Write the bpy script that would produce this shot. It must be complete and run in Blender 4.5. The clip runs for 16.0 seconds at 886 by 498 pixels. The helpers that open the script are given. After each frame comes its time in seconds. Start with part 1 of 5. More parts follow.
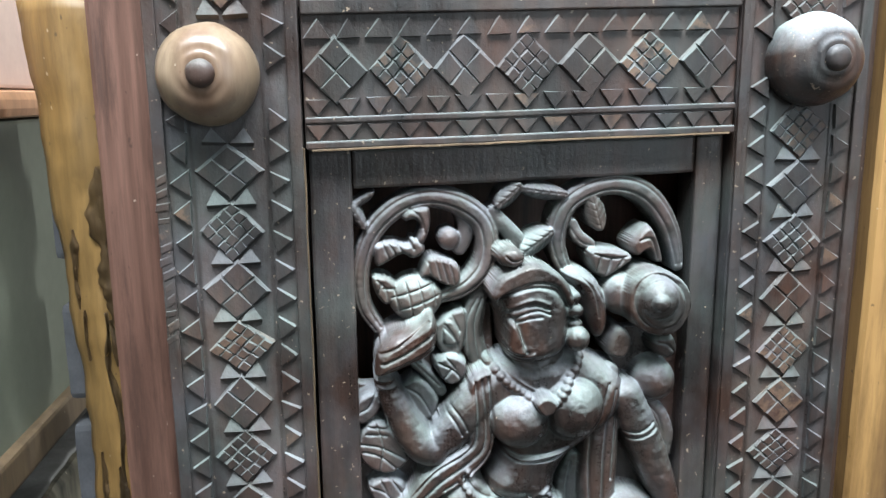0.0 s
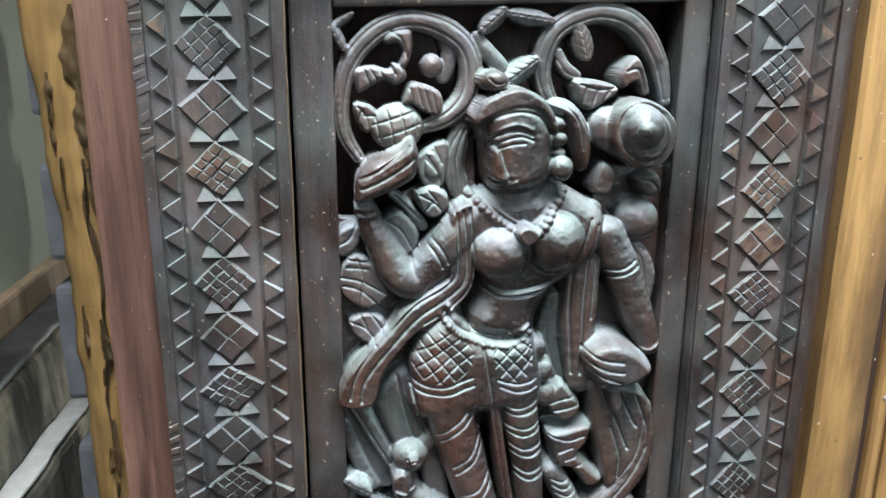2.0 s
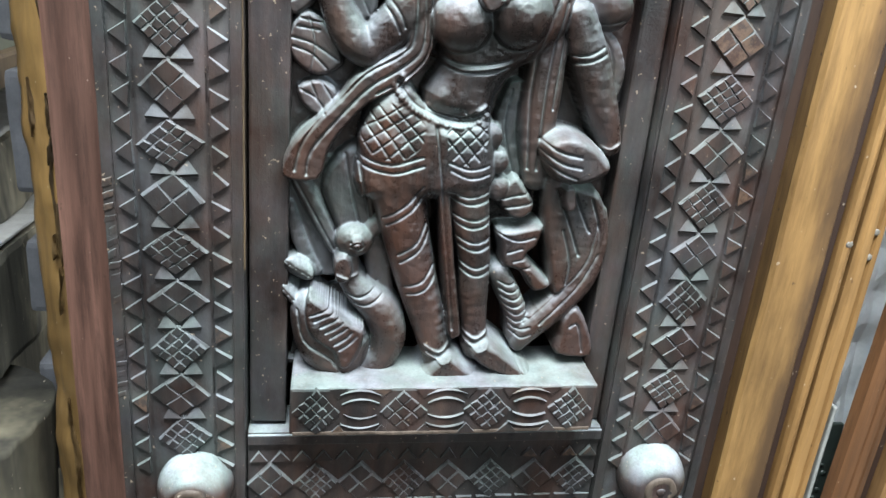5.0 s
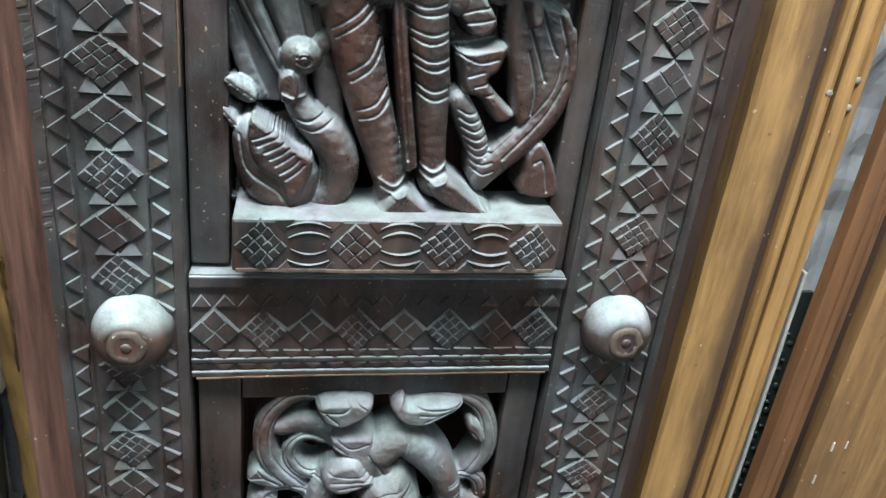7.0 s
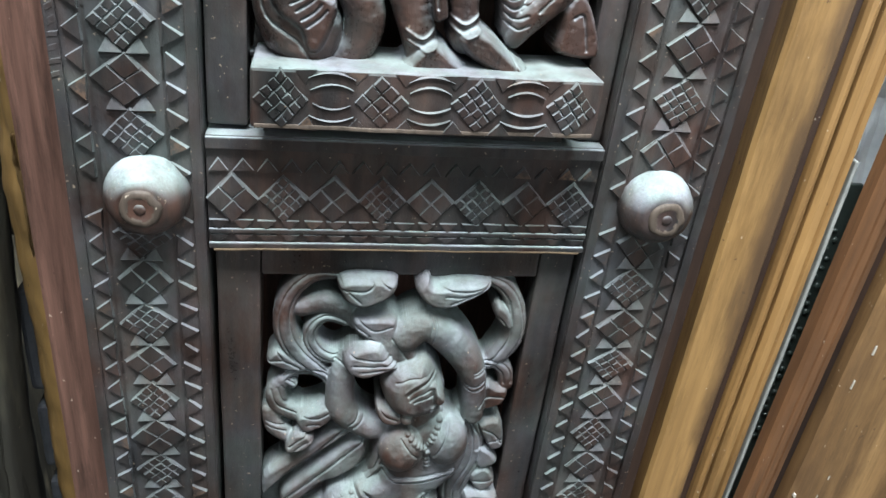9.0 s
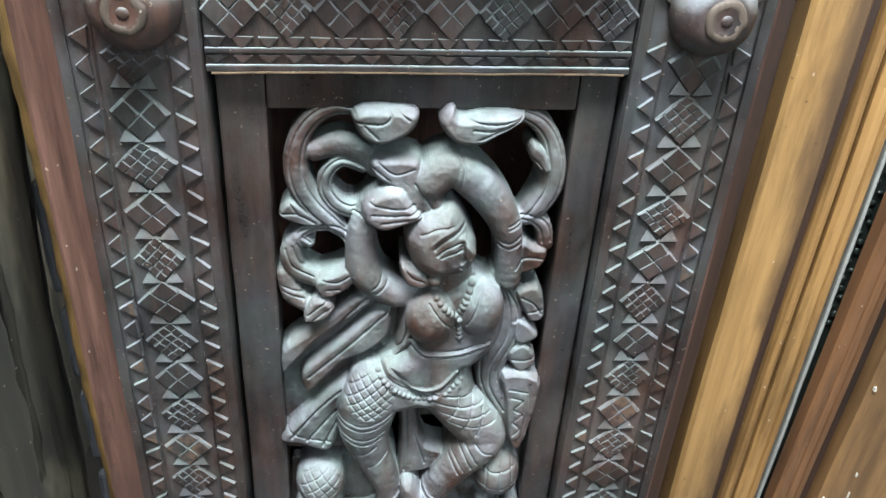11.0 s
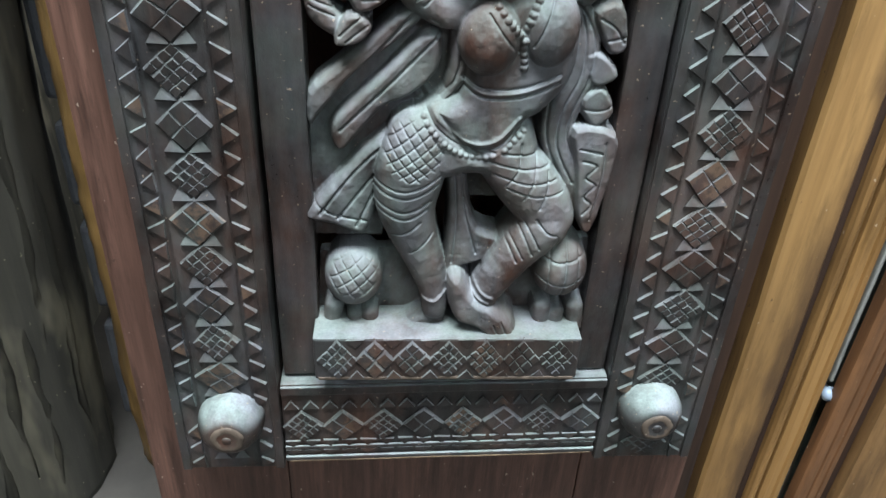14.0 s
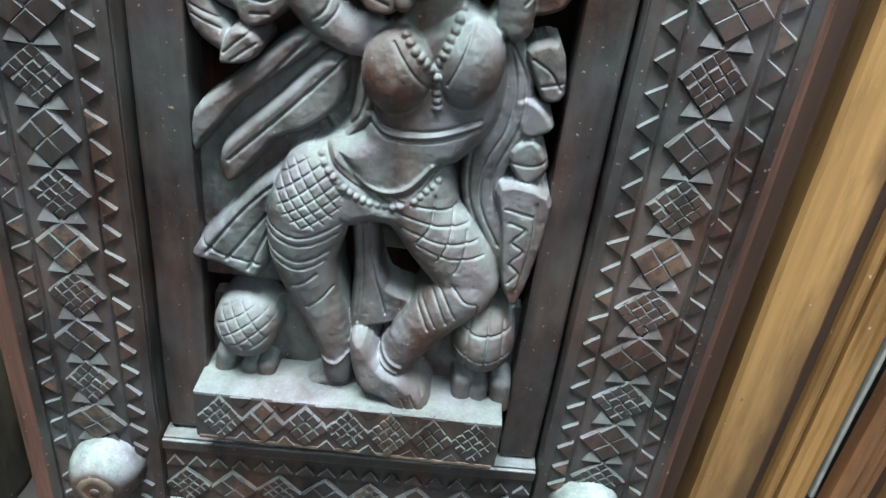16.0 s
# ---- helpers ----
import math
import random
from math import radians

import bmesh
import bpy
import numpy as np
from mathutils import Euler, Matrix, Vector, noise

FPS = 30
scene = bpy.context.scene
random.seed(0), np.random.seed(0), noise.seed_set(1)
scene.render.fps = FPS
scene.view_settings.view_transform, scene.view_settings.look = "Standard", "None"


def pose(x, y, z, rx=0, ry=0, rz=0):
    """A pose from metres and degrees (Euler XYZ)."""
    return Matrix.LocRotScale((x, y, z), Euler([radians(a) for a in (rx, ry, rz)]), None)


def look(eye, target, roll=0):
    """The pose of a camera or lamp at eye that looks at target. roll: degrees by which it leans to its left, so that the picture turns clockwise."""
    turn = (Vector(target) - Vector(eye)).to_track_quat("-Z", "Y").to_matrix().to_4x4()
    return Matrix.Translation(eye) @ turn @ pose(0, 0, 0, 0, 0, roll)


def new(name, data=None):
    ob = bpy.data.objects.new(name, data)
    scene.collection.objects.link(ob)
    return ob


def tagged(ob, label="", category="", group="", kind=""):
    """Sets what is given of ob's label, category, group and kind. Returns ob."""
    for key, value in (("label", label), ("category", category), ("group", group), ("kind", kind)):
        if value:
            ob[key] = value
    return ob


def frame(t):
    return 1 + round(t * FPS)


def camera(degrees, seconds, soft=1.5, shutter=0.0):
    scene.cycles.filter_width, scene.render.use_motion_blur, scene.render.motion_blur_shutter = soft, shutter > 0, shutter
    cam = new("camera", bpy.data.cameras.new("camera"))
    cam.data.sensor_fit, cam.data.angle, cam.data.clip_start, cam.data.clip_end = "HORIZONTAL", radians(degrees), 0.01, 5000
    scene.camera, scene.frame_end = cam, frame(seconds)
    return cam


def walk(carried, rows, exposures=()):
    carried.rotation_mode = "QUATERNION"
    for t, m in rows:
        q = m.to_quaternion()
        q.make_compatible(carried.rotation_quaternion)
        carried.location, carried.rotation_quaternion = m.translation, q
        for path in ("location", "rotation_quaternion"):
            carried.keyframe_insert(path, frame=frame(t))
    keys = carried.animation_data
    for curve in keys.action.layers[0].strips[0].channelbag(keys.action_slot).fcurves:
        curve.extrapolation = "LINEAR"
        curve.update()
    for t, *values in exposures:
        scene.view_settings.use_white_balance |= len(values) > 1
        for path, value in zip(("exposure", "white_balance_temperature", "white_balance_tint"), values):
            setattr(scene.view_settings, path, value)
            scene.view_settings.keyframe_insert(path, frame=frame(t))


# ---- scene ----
cam = camera(59.7, 16.0)
PATH = [
    (0, (-0.134, -0.567, 1.62), (0.108, 1.38, 1.234), -0.6),
    (0.5, (-0.127, -0.57, 1.594), (0.119, 1.37, 1.175), -0.5),
    (1, (-0.13, -0.57, 1.571), (0.118, 1.363, 1.12), -0.3),
    (1.5, (-0.132, -0.57, 1.549), (0.122, 1.352, 1.058), -0.1),
    (2, (-0.128, -0.578, 1.531), (0.131, 1.334, 1.005), 0.2),
    (2.5, (-0.12, -0.583, 1.513), (0.14, 1.317, 0.945), 0.7),
    (3, (-0.114, -0.583, 1.496), (0.147, 1.306, 0.893), 1.6),
    (3.5, (-0.108, -0.586, 1.478), (0.151, 1.295, 0.849), 2.8),
    (4, (-0.104, -0.589, 1.457), (0.151, 1.285, 0.807), 3.9),
    (4.2, (-0.102, -0.59, 1.45), (0.154, 1.278, 0.784), 4.3),
    (6.5, (-0.076, -0.592, 1.333), (0.266, 1.215, 0.546), 6.4),
    (7, (-0.071, -0.588, 1.311), (0.289, 1.193, 0.476), 6.7),
    (7.5, (-0.069, -0.588, 1.292), (0.287, 1.176, 0.419), 6.8),
    (8, (-0.072, -0.589, 1.275), (0.282, 1.164, 0.379), 7.3),
    (8.5, (-0.073, -0.587, 1.256), (0.268, 1.154, 0.333), 7.3),
    (8.7, (-0.073, -0.585, 1.247), (0.259, 1.15, 0.31), 7.2),
    (10.8, (-0.035, -0.583, 1.11), (0.165, 1.137, 0.109), 4.2),
    (11, (-0.038, -0.581, 1.09), (0.15, 1.138, 0.086), 3.7),
    (11.5, (-0.048, -0.568, 1.049), (0.111, 1.143, 0.024), 2.7),
    (12, (-0.064, -0.563, 0.995), (0.094, 1.137, -0.047), 2.5),
    (12.5, (-0.066, -0.553, 0.96), (0.086, 1.137, -0.1), 2.3),
    (13, (-0.064, -0.556, 0.924), (0.09, 1.122, -0.153), 2.3),
    (13.5, (-0.063, -0.561, 0.891), (0.08, 1.112, -0.196), 2.2),
    (14, (-0.058, -0.566, 0.859), (0.087, 1.109, -0.226), 2.9),
    (14.5, (-0.036, -0.564, 0.842), (0.09, 1.114, -0.238), 4.0),
    (15, (-0.019, -0.555, 0.839), (0.086, 1.131, -0.23), 5.5),
    (15.5, (0.01, -0.53, 0.842), (0.087, 1.168, -0.211), 6.5),
    (16, (0.05, -0.477, 0.839), (0.085, 1.236, -0.192), 6.9),
]
walk(cam, [(t, look(eye, target, roll)) for t, eye, target, roll in PATH], [(0, -0.10), (0.5, -0.14), (1, 0.06), (2, 0.05), (3.5, 0.17), (7, 0.05), (8.5, 0.1), (11, 0.62), (12, 0.82), (13, 0.68), (13.5, 0.32), (14.5, 0.26), (15.5, 0.2), (16, 0.46)])

# ---- world and light ----
world = bpy.data.worlds.new("room_air")
world.use_nodes = True
world.node_tree.nodes["Background"].inputs[0].default_value = (0.6, 0.65, 0.7, 1)
world.node_tree.nodes["Background"].inputs[1].default_value = 0.2
scene.world = world


def area_lamp(name, eye, target, sx, sy, watts, colour):
    data = bpy.data.lights.new(name, "AREA")
    data.shape, data.size, data.size_y, data.energy, data.color = "RECTANGLE", sx, sy, watts, colour
    ob = new(name, data)
    ob.matrix_world = look(eye, target)
    return ob


area_lamp("ceiling_light", (-0.12, -0.85, 3.35), (-0.05, -0.30, 0.6), 1.8, 0.9, 300, (0.90, 0.965, 1.0))
# added fill lamp that brightens the plastic sheet from behind; no known source
area_lamp("back_fill_light", (1.70, 1.03, 1.50), (1.2, 0.0, 1.3), 0.8, 1.1, 75, (0.93, 0.98, 1.0))
area_lamp("window_light", (0.80, -2.63, 1.95), (0.70, 0.0, 1.80), 1.5, 1.1, 34, (0.80, 0.92, 1.0))


# ---- materials ----
def material(name):
    m = bpy.data.materials.new(name)
    m.use_nodes = True
    nt = m.node_tree
    return m, nt, nt.nodes["Principled BSDF"]


def node(nt, kind, **values):
    n = nt.nodes.new(kind)
    for key, value in values.items():
        n.inputs[key.replace("_", " ")].default_value = value
    return n


def mixer(nt, fac, a, b):
    n = nt.nodes.new("ShaderNodeMix")
    n.data_type = "RGBA"
    for sock, v in ((n.inputs[0], fac), (n.inputs[6], a), (n.inputs[7], b)):
        if hasattr(v, "links"):
            nt.links.new(v, sock)
        elif isinstance(v, tuple):
            sock.default_value = (*v, 1)
        else:
            sock.default_value = v
    return n.outputs[2]


def mathn(nt, op, a, b=0.0, clamp=False):
    n = nt.nodes.new("ShaderNodeMath")
    n.operation, n.use_clamp = op, clamp
    for sock, v in ((n.inputs[0], a), (n.inputs[1], b)):
        if hasattr(v, "links"):
            nt.links.new(v, sock)
        else:
            sock.default_value = v
    return n.outputs[0]


def span(nt, v, lo, hi, a=0.0, b=1.0):
    n = nt.nodes.new("ShaderNodeMapRange")
    nt.links.new(v, n.inputs[0])
    for i, x in enumerate((lo, hi, a, b)):
        n.inputs[i + 1].default_value = x
    return n.outputs[0]


def noise_at(nt, scale, stretch=(1, 1, 1), detail=5.0, rough=0.6, shift=False):
    geo = nt.nodes.new("ShaderNodeNewGeometry")
    mp = nt.nodes.new("ShaderNodeMapping")
    mp.inputs["Scale"].default_value = stretch
    nt.links.new(geo.outputs["Position"], mp.inputs["Vector"])
    if shift:
        info = nt.nodes.new("ShaderNodeObjectInfo")
        nt.links.new(info.outputs["Random"], mp.inputs["Location"])
    n = node(nt, "ShaderNodeTexNoise", Scale=scale, Detail=detail, Roughness=rough)
    nt.links.new(mp.outputs[0], n.inputs["Vector"])
    return n.outputs["Fac"]


def bump(nt, bsdf, height, strength, distance):
    b = node(nt, "ShaderNodeBump", Strength=strength, Distance=distance)
    nt.links.new(height, b.inputs["Height"])
    nt.links.new(b.outputs[0], bsdf.inputs["Normal"])


def carved_wood(name, dusty, attr=False, red=0.5, rough=0.42, ledge_pale=0.7, hollow_dust=0.7, facets=0.0, rubbing=1.0, pits=0.5, vary=False):
    """Old dark polished hardwood with reddish worn patches, pale grey-green dust in its recesses, and dust with painted
    highlights on its ledges.
    """
    m, nt, p = material(name)
    grain = noise_at(nt, 70, (1, 1, 0.10), 6)
    blot = noise_at(nt, 11, (1, 1, 0.45), 5)
    fine = noise_at(nt, 420, (1, 1, 1), 3)
    dark = mixer(nt, span(nt, grain, 0.35, 0.7), (0.007, 0.006, 0.006), (0.024, 0.016, 0.014))
    warm = mixer(nt, span(nt, grain, 0.3, 0.7), (0.026, 0.012, 0.008), (0.088, 0.037, 0.022))
    body = mixer(nt, span(nt, blot, 0.43, 0.58, 0.0, red), dark, warm)
    # dust in hollows and thin patches; up-facing ledges: dust plus painted top light
    geo = nt.nodes.new("ShaderNodeNewGeometry")
    sep = nt.nodes.new("ShaderNodeSeparateXYZ")
    nt.links.new(geo.outputs["Normal"], sep.inputs[0])
    patch = span(nt, noise_at(nt, 34, (1, 1, 0.6), 6, 0.7), 0.32, 0.60, 0.40, 1.0)
    ledge = mathn(nt, "MULTIPLY", span(nt, sep.outputs["Z"], 0.10, 0.72, 0.0, ledge_pale), patch)
    film = mathn(nt, "MULTIPLY", span(nt, noise_at(nt, 14, (1, 1, 0.7), 8, 0.66), 0.36, 0.66), dusty)
    amount = mathn(nt, "ADD", mathn(nt, "MULTIPLY", ledge, span(nt, fine, 0.3, 0.6, 0.75, 1.0)), film, True)
    if attr:
        a = nt.nodes.new("ShaderNodeAttribute")
        a.attribute_name = "dust"
        amount = mathn(nt, "ADD", amount, mathn(nt, "MULTIPLY", a.outputs["Fac"], hollow_dust), True)
        w = nt.nodes.new("ShaderNodeAttribute")
        w.attribute_name = "wear"
        rub = mathn(nt, "MULTIPLY", w.outputs["Fac"], span(nt, blot, 0.30, 0.75, 0.0, rubbing))
        body = mixer(nt, rub, body, (0.036, 0.016, 0.011))
        amount = mathn(nt, "MULTIPLY", amount, mathn(nt, "SUBTRACT", 1.0, mathn(nt, "MULTIPLY", rub, 0.85)))
    tone = mixer(nt, span(nt, noise_at(nt, 19, (1, 1, 1), 3), 0.42, 0.60), (0.238, 0.300, 0.292), (0.262, 0.290, 0.322))
    colour = mixer(nt, amount, body, tone)
    if vary:  # single chips rubbed to bare tan wood, others darker
        info = nt.nodes.new("ShaderNodeObjectInfo")
        bare = mathn(nt, "MULTIPLY", span(nt, info.outputs["Random"], 0.84, 0.97, 0.0, 0.5), span(nt, noise_at(nt, 60, (1, 1, 1), 5, 0.7), 0.46, 0.56))
        colour = mixer(nt, span(nt, info.outputs["Random"], 0.0, 0.5, 0.45, 0.0), colour, (0.006, 0.005, 0.005))
        colour = mixer(nt, bare, colour, (0.17, 0.108, 0.070))
    scuff = span(nt, noise_at(nt, 48, (1, 1, 0.35), 7, 0.75), 0.58, 0.72, 0.0, 0.20)
    colour = mixer(nt, scuff, colour, (0.085, 0.043, 0.028))
    specks = span(nt, noise_at(nt, 230, (1, 1, 1), 2), 0.77 - 0.1 * pits, 0.79 - 0.1 * pits)
    colour = mixer(nt, mathn(nt, "MULTIPLY", specks, 0.55), colour, (0.34, 0.27, 0.20))
    nt.links.new(colour, p.inputs["Base Color"])
    p.inputs["Specular IOR Level"].default_value = 0.42
    nt.links.new(mathn(nt, "ADD", mathn(nt, "MULTIPLY", amount, 0.65), span(nt, mathn(nt, "ADD", mathn(nt, "MULTIPLY", grain, 0.6), mathn(nt, "MULTIPLY", fine, 0.4)), 0.3, 0.7, rough - 0.10, rough + 0.14)), p.inputs["Roughness"])
    chisel = noise_at(nt, 95, (1, 1, 0.4), 4, 0.5)
    cell = node(nt, "ShaderNodeTexVoronoi", Scale=70.0, Randomness=1.0)
    nt.links.new(geo.outputs["Position"], cell.inputs["Vector"])
    cuts = mathn(nt, "MULTIPLY", cell.outputs["Distance"], facets)
    bump(nt, p, mathn(nt, "ADD", mathn(nt, "ADD", mathn(nt, "ADD", grain, mathn(nt, "MULTIPLY", chisel, 0.5)), cuts), mathn(nt, "MULTIPLY", fine, 0.34)), 0.48, 0.0020)
    return m


def plain_wood(name, c1, c2, stain, rough=0.5, grain_scale=40, spots=0.3, bumpy=0.25, gloss=0.5, soaked=None):
    """Sawn or varnished board with long upright grain, stains and small knocks."""
    m, nt, p = material(name)
    g = noise_at(nt, grain_scale, (1, 1, 0.05), 7, 0.65)
    fine = noise_at(nt, grain_scale * 7, (1, 1, 0.03), 3)
    blot = noise_at(nt, 6, (1.5, 1.5, 0.5), 4)
    col = mixer(nt, span(nt, g, 0.3, 0.7), c1, c2)
    streak = noise_at(nt, grain_scale * 0.9, (1, 1, 0.10), 8, 0.75)
    col = mixer(nt, span(nt, streak, 0.47, 0.64, 0.0, 0.70), col, tuple(0.38 * v for v in c1))
    col = mixer(nt, span(nt, noise_at(nt, grain_scale * 3, (1, 1, 0.02), 4, 0.6), 0.45, 0.7, 0.0, 0.35), col, tuple(0.6 * v for v in c1))
    col = mixer(nt, span(nt, blot, 0.5, 0.75, 0.0, spots), col, stain)
    if soaked:  # dark stain that has crept in from the moulding beside the board
        geo = nt.nodes.new("ShaderNodeNewGeometry")
        sep = nt.nodes.new("ShaderNodeSeparateXYZ")
        nt.links.new(geo.outputs["Position"], sep.inputs[0])
        ragged = mathn(nt, "ADD", sep.outputs["X"], span(nt, noise_at(nt, 22, (1, 1, 0.25), 5), 0.3, 0.7, -soaked[2], soaked[2]))
        col = mixer(nt, span(nt, ragged, soaked[0], soaked[1], 0.0, 0.85), col, stain)
    nicks = span(nt, noise_at(nt, 130, (1, 1, 0.6), 2), 0.72, 0.76, 0.0, 0.7)
    col = mixer(nt, nicks, col, stain)
    pale = span(nt, noise_at(nt, 170, (1, 1, 0.7), 1, 0.5), 0.78, 0.80, 0.0, 0.45)
    col = mixer(nt, pale, col, (0.6, 0.52, 0.42))
    nt.links.new(col, p.inputs["Base Color"])
    p.inputs["Specular IOR Level"].default_value = gloss
    nt.links.new(span(nt, g, 0.3, 0.7, rough, rough + 0.15), p.inputs["Roughness"])
    bump(nt, p, mathn(nt, "ADD", g, mathn(nt, "MULTIPLY", fine, 0.5)), bumpy, 0.001)
    return m


def flat_mat(name, c1, c2, scale=8, rough=0.7, bumpy=0.15):
    m, nt, p = material(name)
    n = noise_at(nt, scale, (1, 1, 1), 6)
    f = noise_at(nt, scale * 12, (1, 1, 1), 3)
    col = mixer(nt, span(nt, n, 0.3, 0.7), c1, c2)
    col = mixer(nt, span(nt, f, 0.3, 0.7, 0.0, 0.25), col, tuple(0.7 * v for v in c1))
    nt.links.new(col, p.inputs["Base Color"])
    p.inputs["Roughness"].default_value = rough
    bump(nt, p, f, bumpy, 0.002)
    return m


M_RELIEF = carved_wood("relief_wood", 0.09, True, 0.75, 0.27, 0.80, 0.20, 0.12, 1.0, 0.25)
M_RELIEF_DUSTY = carved_wood("dusty_relief_wood", 0.50, True, 0.7, 0.54, 0.48, 0.15, 0.12, 0.9, 0.45)
M_PIECE = carved_wood("carved_wood", 0.13, False, 0.60, 0.34, 0.45, vary=True)
M_CUT = carved_wood("dusty_cut_wood", 0.42, False, 0.5, 0.45, 0.22)
M_BASE = carved_wood("recess_wood", 0.21, False, 0.55, 0.43, 0.55)
M_RAIL = carved_wood("rail_wood", 0.11, False, 0.6, 0.38, 0.62)
M_FRAME = carved_wood("inner_frame_wood", 0.13, False, 0.34, 0.31, 0.85, pits=0.75)
M_BOSS = carved_wood("boss_wood", 0.12, False, 1.0, 0.36, 1.0, pits=0.8)
M_BOSS_WORN = plain_wood("worn_tan_boss_wood", (0.15, 0.108, 0.070), (0.31, 0.245, 0.17), (0.09, 0.035, 0.024), 0.28, 30, 0.7, 0.3)
M_BROWN = plain_wood("brown_door_wood", (0.062, 0.031, 0.023), (0.172, 0.089, 0.066), (0.045, 0.024, 0.018), 0.36, 80, 0.5, 0.4)
M_YELLOW = plain_wood("honey_teak", (0.235, 0.125, 0.042), (0.38, 0.22, 0.080), (0.10, 0.055, 0.026), 0.42, 30, 0.4)
M_YELLOW_EDGE = plain_wood("honey_teak_with_stain", (0.25, 0.136, 0.048), (0.40, 0.236, 0.088), (0.06, 0.034, 0.018), 0.42, 30, 0.35, soaked=(0.374, 0.396, 0.014))
M_RIGHT = plain_wood("reddish_teak", (0.115, 0.052, 0.022), (0.20, 0.095, 0.040), (0.05, 0.026, 0.014), 0.45, 34, 0.5)
M_WORN = plain_wood("worn_teak", (0.17, 0.088, 0.034), (0.30, 0.175, 0.070), (0.06, 0.032, 0.016), 0.5, 26, 0.7, 0.5)
M_SCRAPE = flat_mat("scraped_pale_paint", (0.28, 0.25, 0.20), (0.50, 0.47, 0.41), 60, 0.7)
M_TIP = carved_wood("boss_tip_wood", 0.08, False, 0.5, 0.40, 0.30)
M_RAW = plain_wood("raw_turned_wood", (0.060, 0.043, 0.032), (0.135, 0.105, 0.080), (0.03, 0.02, 0.015), 0.6, 60, 0.5, 0.6)
# near-black wood: the shade of hollows and gaps is put into its colour
M_SHADE = plain_wood("shade_dark_wood", (0.024, 0.012, 0.008), (0.052, 0.025, 0.014), (0.015, 0.009, 0.007), 0.5, 34, 0.4)
M_BARK = plain_wood("yellow_slab_wood", (0.14, 0.080, 0.026), (0.28, 0.170, 0.058), (0.045, 0.028, 0.013), 0.45, 14, 0.85, 1.0)
M_RIND = plain_wood("dark_bark", (0.070, 0.043, 0.018), (0.165, 0.098, 0.036), (0.24, 0.145, 0.048), 0.6, 24, 0.7, 1.0)
M_GREYPOST = flat_mat("dusty_grey_wood", (0.06, 0.063, 0.072), (0.115, 0.12, 0.135), 20, 0.8)
M_MOSS = plain_wood("weathered_mossy_timber", (0.018, 0.018, 0.014), (0.085, 0.080, 0.060), (0.40, 0.36, 0.26), 0.8, 26, 0.9, 1.0)
M_TRUNK = plain_wood("blackened_trunk_bark", (0.008, 0.008, 0.006), (0.060, 0.056, 0.040), (0.21, 0.19, 0.13), 0.8, 13, 0.8, 1.0)
M_DUSTTOP = flat_mat("thick_dust", (0.22, 0.22, 0.21), (0.34, 0.34, 0.33), 30, 0.9)
M_TAN = plain_wood("dull_tan_wood", (0.11, 0.075, 0.045), (0.17, 0.12, 0.07), (0.05, 0.035, 0.02), 0.5, 30, 0.4)
M_GREEN = flat_mat("pale_green_paint", (0.135, 0.148, 0.112), (0.175, 0.188, 0.145), 5, 0.5)
M_ORANGE = plain_wood("orange_varnish", (0.48, 0.24, 0.12), (0.58, 0.32, 0.18), (0.3, 0.14, 0.06), 0.35, 20, 0.3)
M_PINK = flat_mat("pinkish_plaster", (0.55, 0.40, 0.34), (0.62, 0.47, 0.40), 5, 0.8)
M_WALL = flat_mat("dim_wall_paint", (0.15, 0.138, 0.125), (0.19, 0.177, 0.163), 3, 0.8)
M_FLOOR = flat_mat("grey_floor_cement", (0.028, 0.026, 0.023), (0.055, 0.050, 0.044), 6, 0.7)
M_PLASTIC = flat_mat("clouded_white_plastic", (0.50, 0.55, 0.58), (0.66, 0.70, 0.72), 12, 0.3)
M_PLASTIC.node_tree.nodes["Principled BSDF"].inputs["Subsurface Weight"].default_value = 0.6
M_PLASTIC.node_tree.nodes["Principled BSDF"].inputs["Subsurface Radius"].default_value = (0.02, 0.02, 0.02)
M_CORD = flat_mat("grimy_pale_plastic", (0.20, 0.21, 0.20), (0.32, 0.33, 0.31), 40, 0.5)
M_BEAD = flat_mat("black_green_plastic", (0.012, 0.018, 0.016), (0.03, 0.04, 0.035), 40, 0.35)
M_KNOB = flat_mat("pale_blue_plastic", (0.20, 0.26, 0.34), (0.27, 0.33, 0.40), 30, 0.4)
M_NAIL = flat_mat("dull_steel", (0.13, 0.12, 0.10), (0.22, 0.20, 0.17), 90, 0.45)


# ---- mesh helpers ----
def part(name, mesh, mat, parent=None, label="", place=None):
    ob = new(name, mesh)
    if mat and not mesh.materials:
        for m in mat if isinstance(mat, tuple) else (mat,):
            mesh.materials.append(m)
    if parent:
        ob.parent = parent
    if place is not None:
        ob.matrix_basis = place
    if label:
        ob["label"] = label
    return ob


def thing(name, label, category, at=(0, 0, 0), group="", kind=""):
    ob = new(name)
    ob.location = at
    return tagged(ob, label, category, group, kind)


def mesh_of(name, verts, faces, smooth=False):
    me = bpy.data.meshes.new(name)
    me.from_pydata([tuple(v) for v in verts], [], [tuple(q) for q in faces])
    me.update()
    if smooth:
        me.shade_smooth()
    return me


def from_bm(name, bm, smooth=False):
    bmesh.ops.recalc_face_normals(bm, faces=bm.faces)
    me = bpy.data.meshes.new(name)
    bm.to_mesh(me)
    bm.free()
    if smooth:
        me.shade_smooth()
    return me


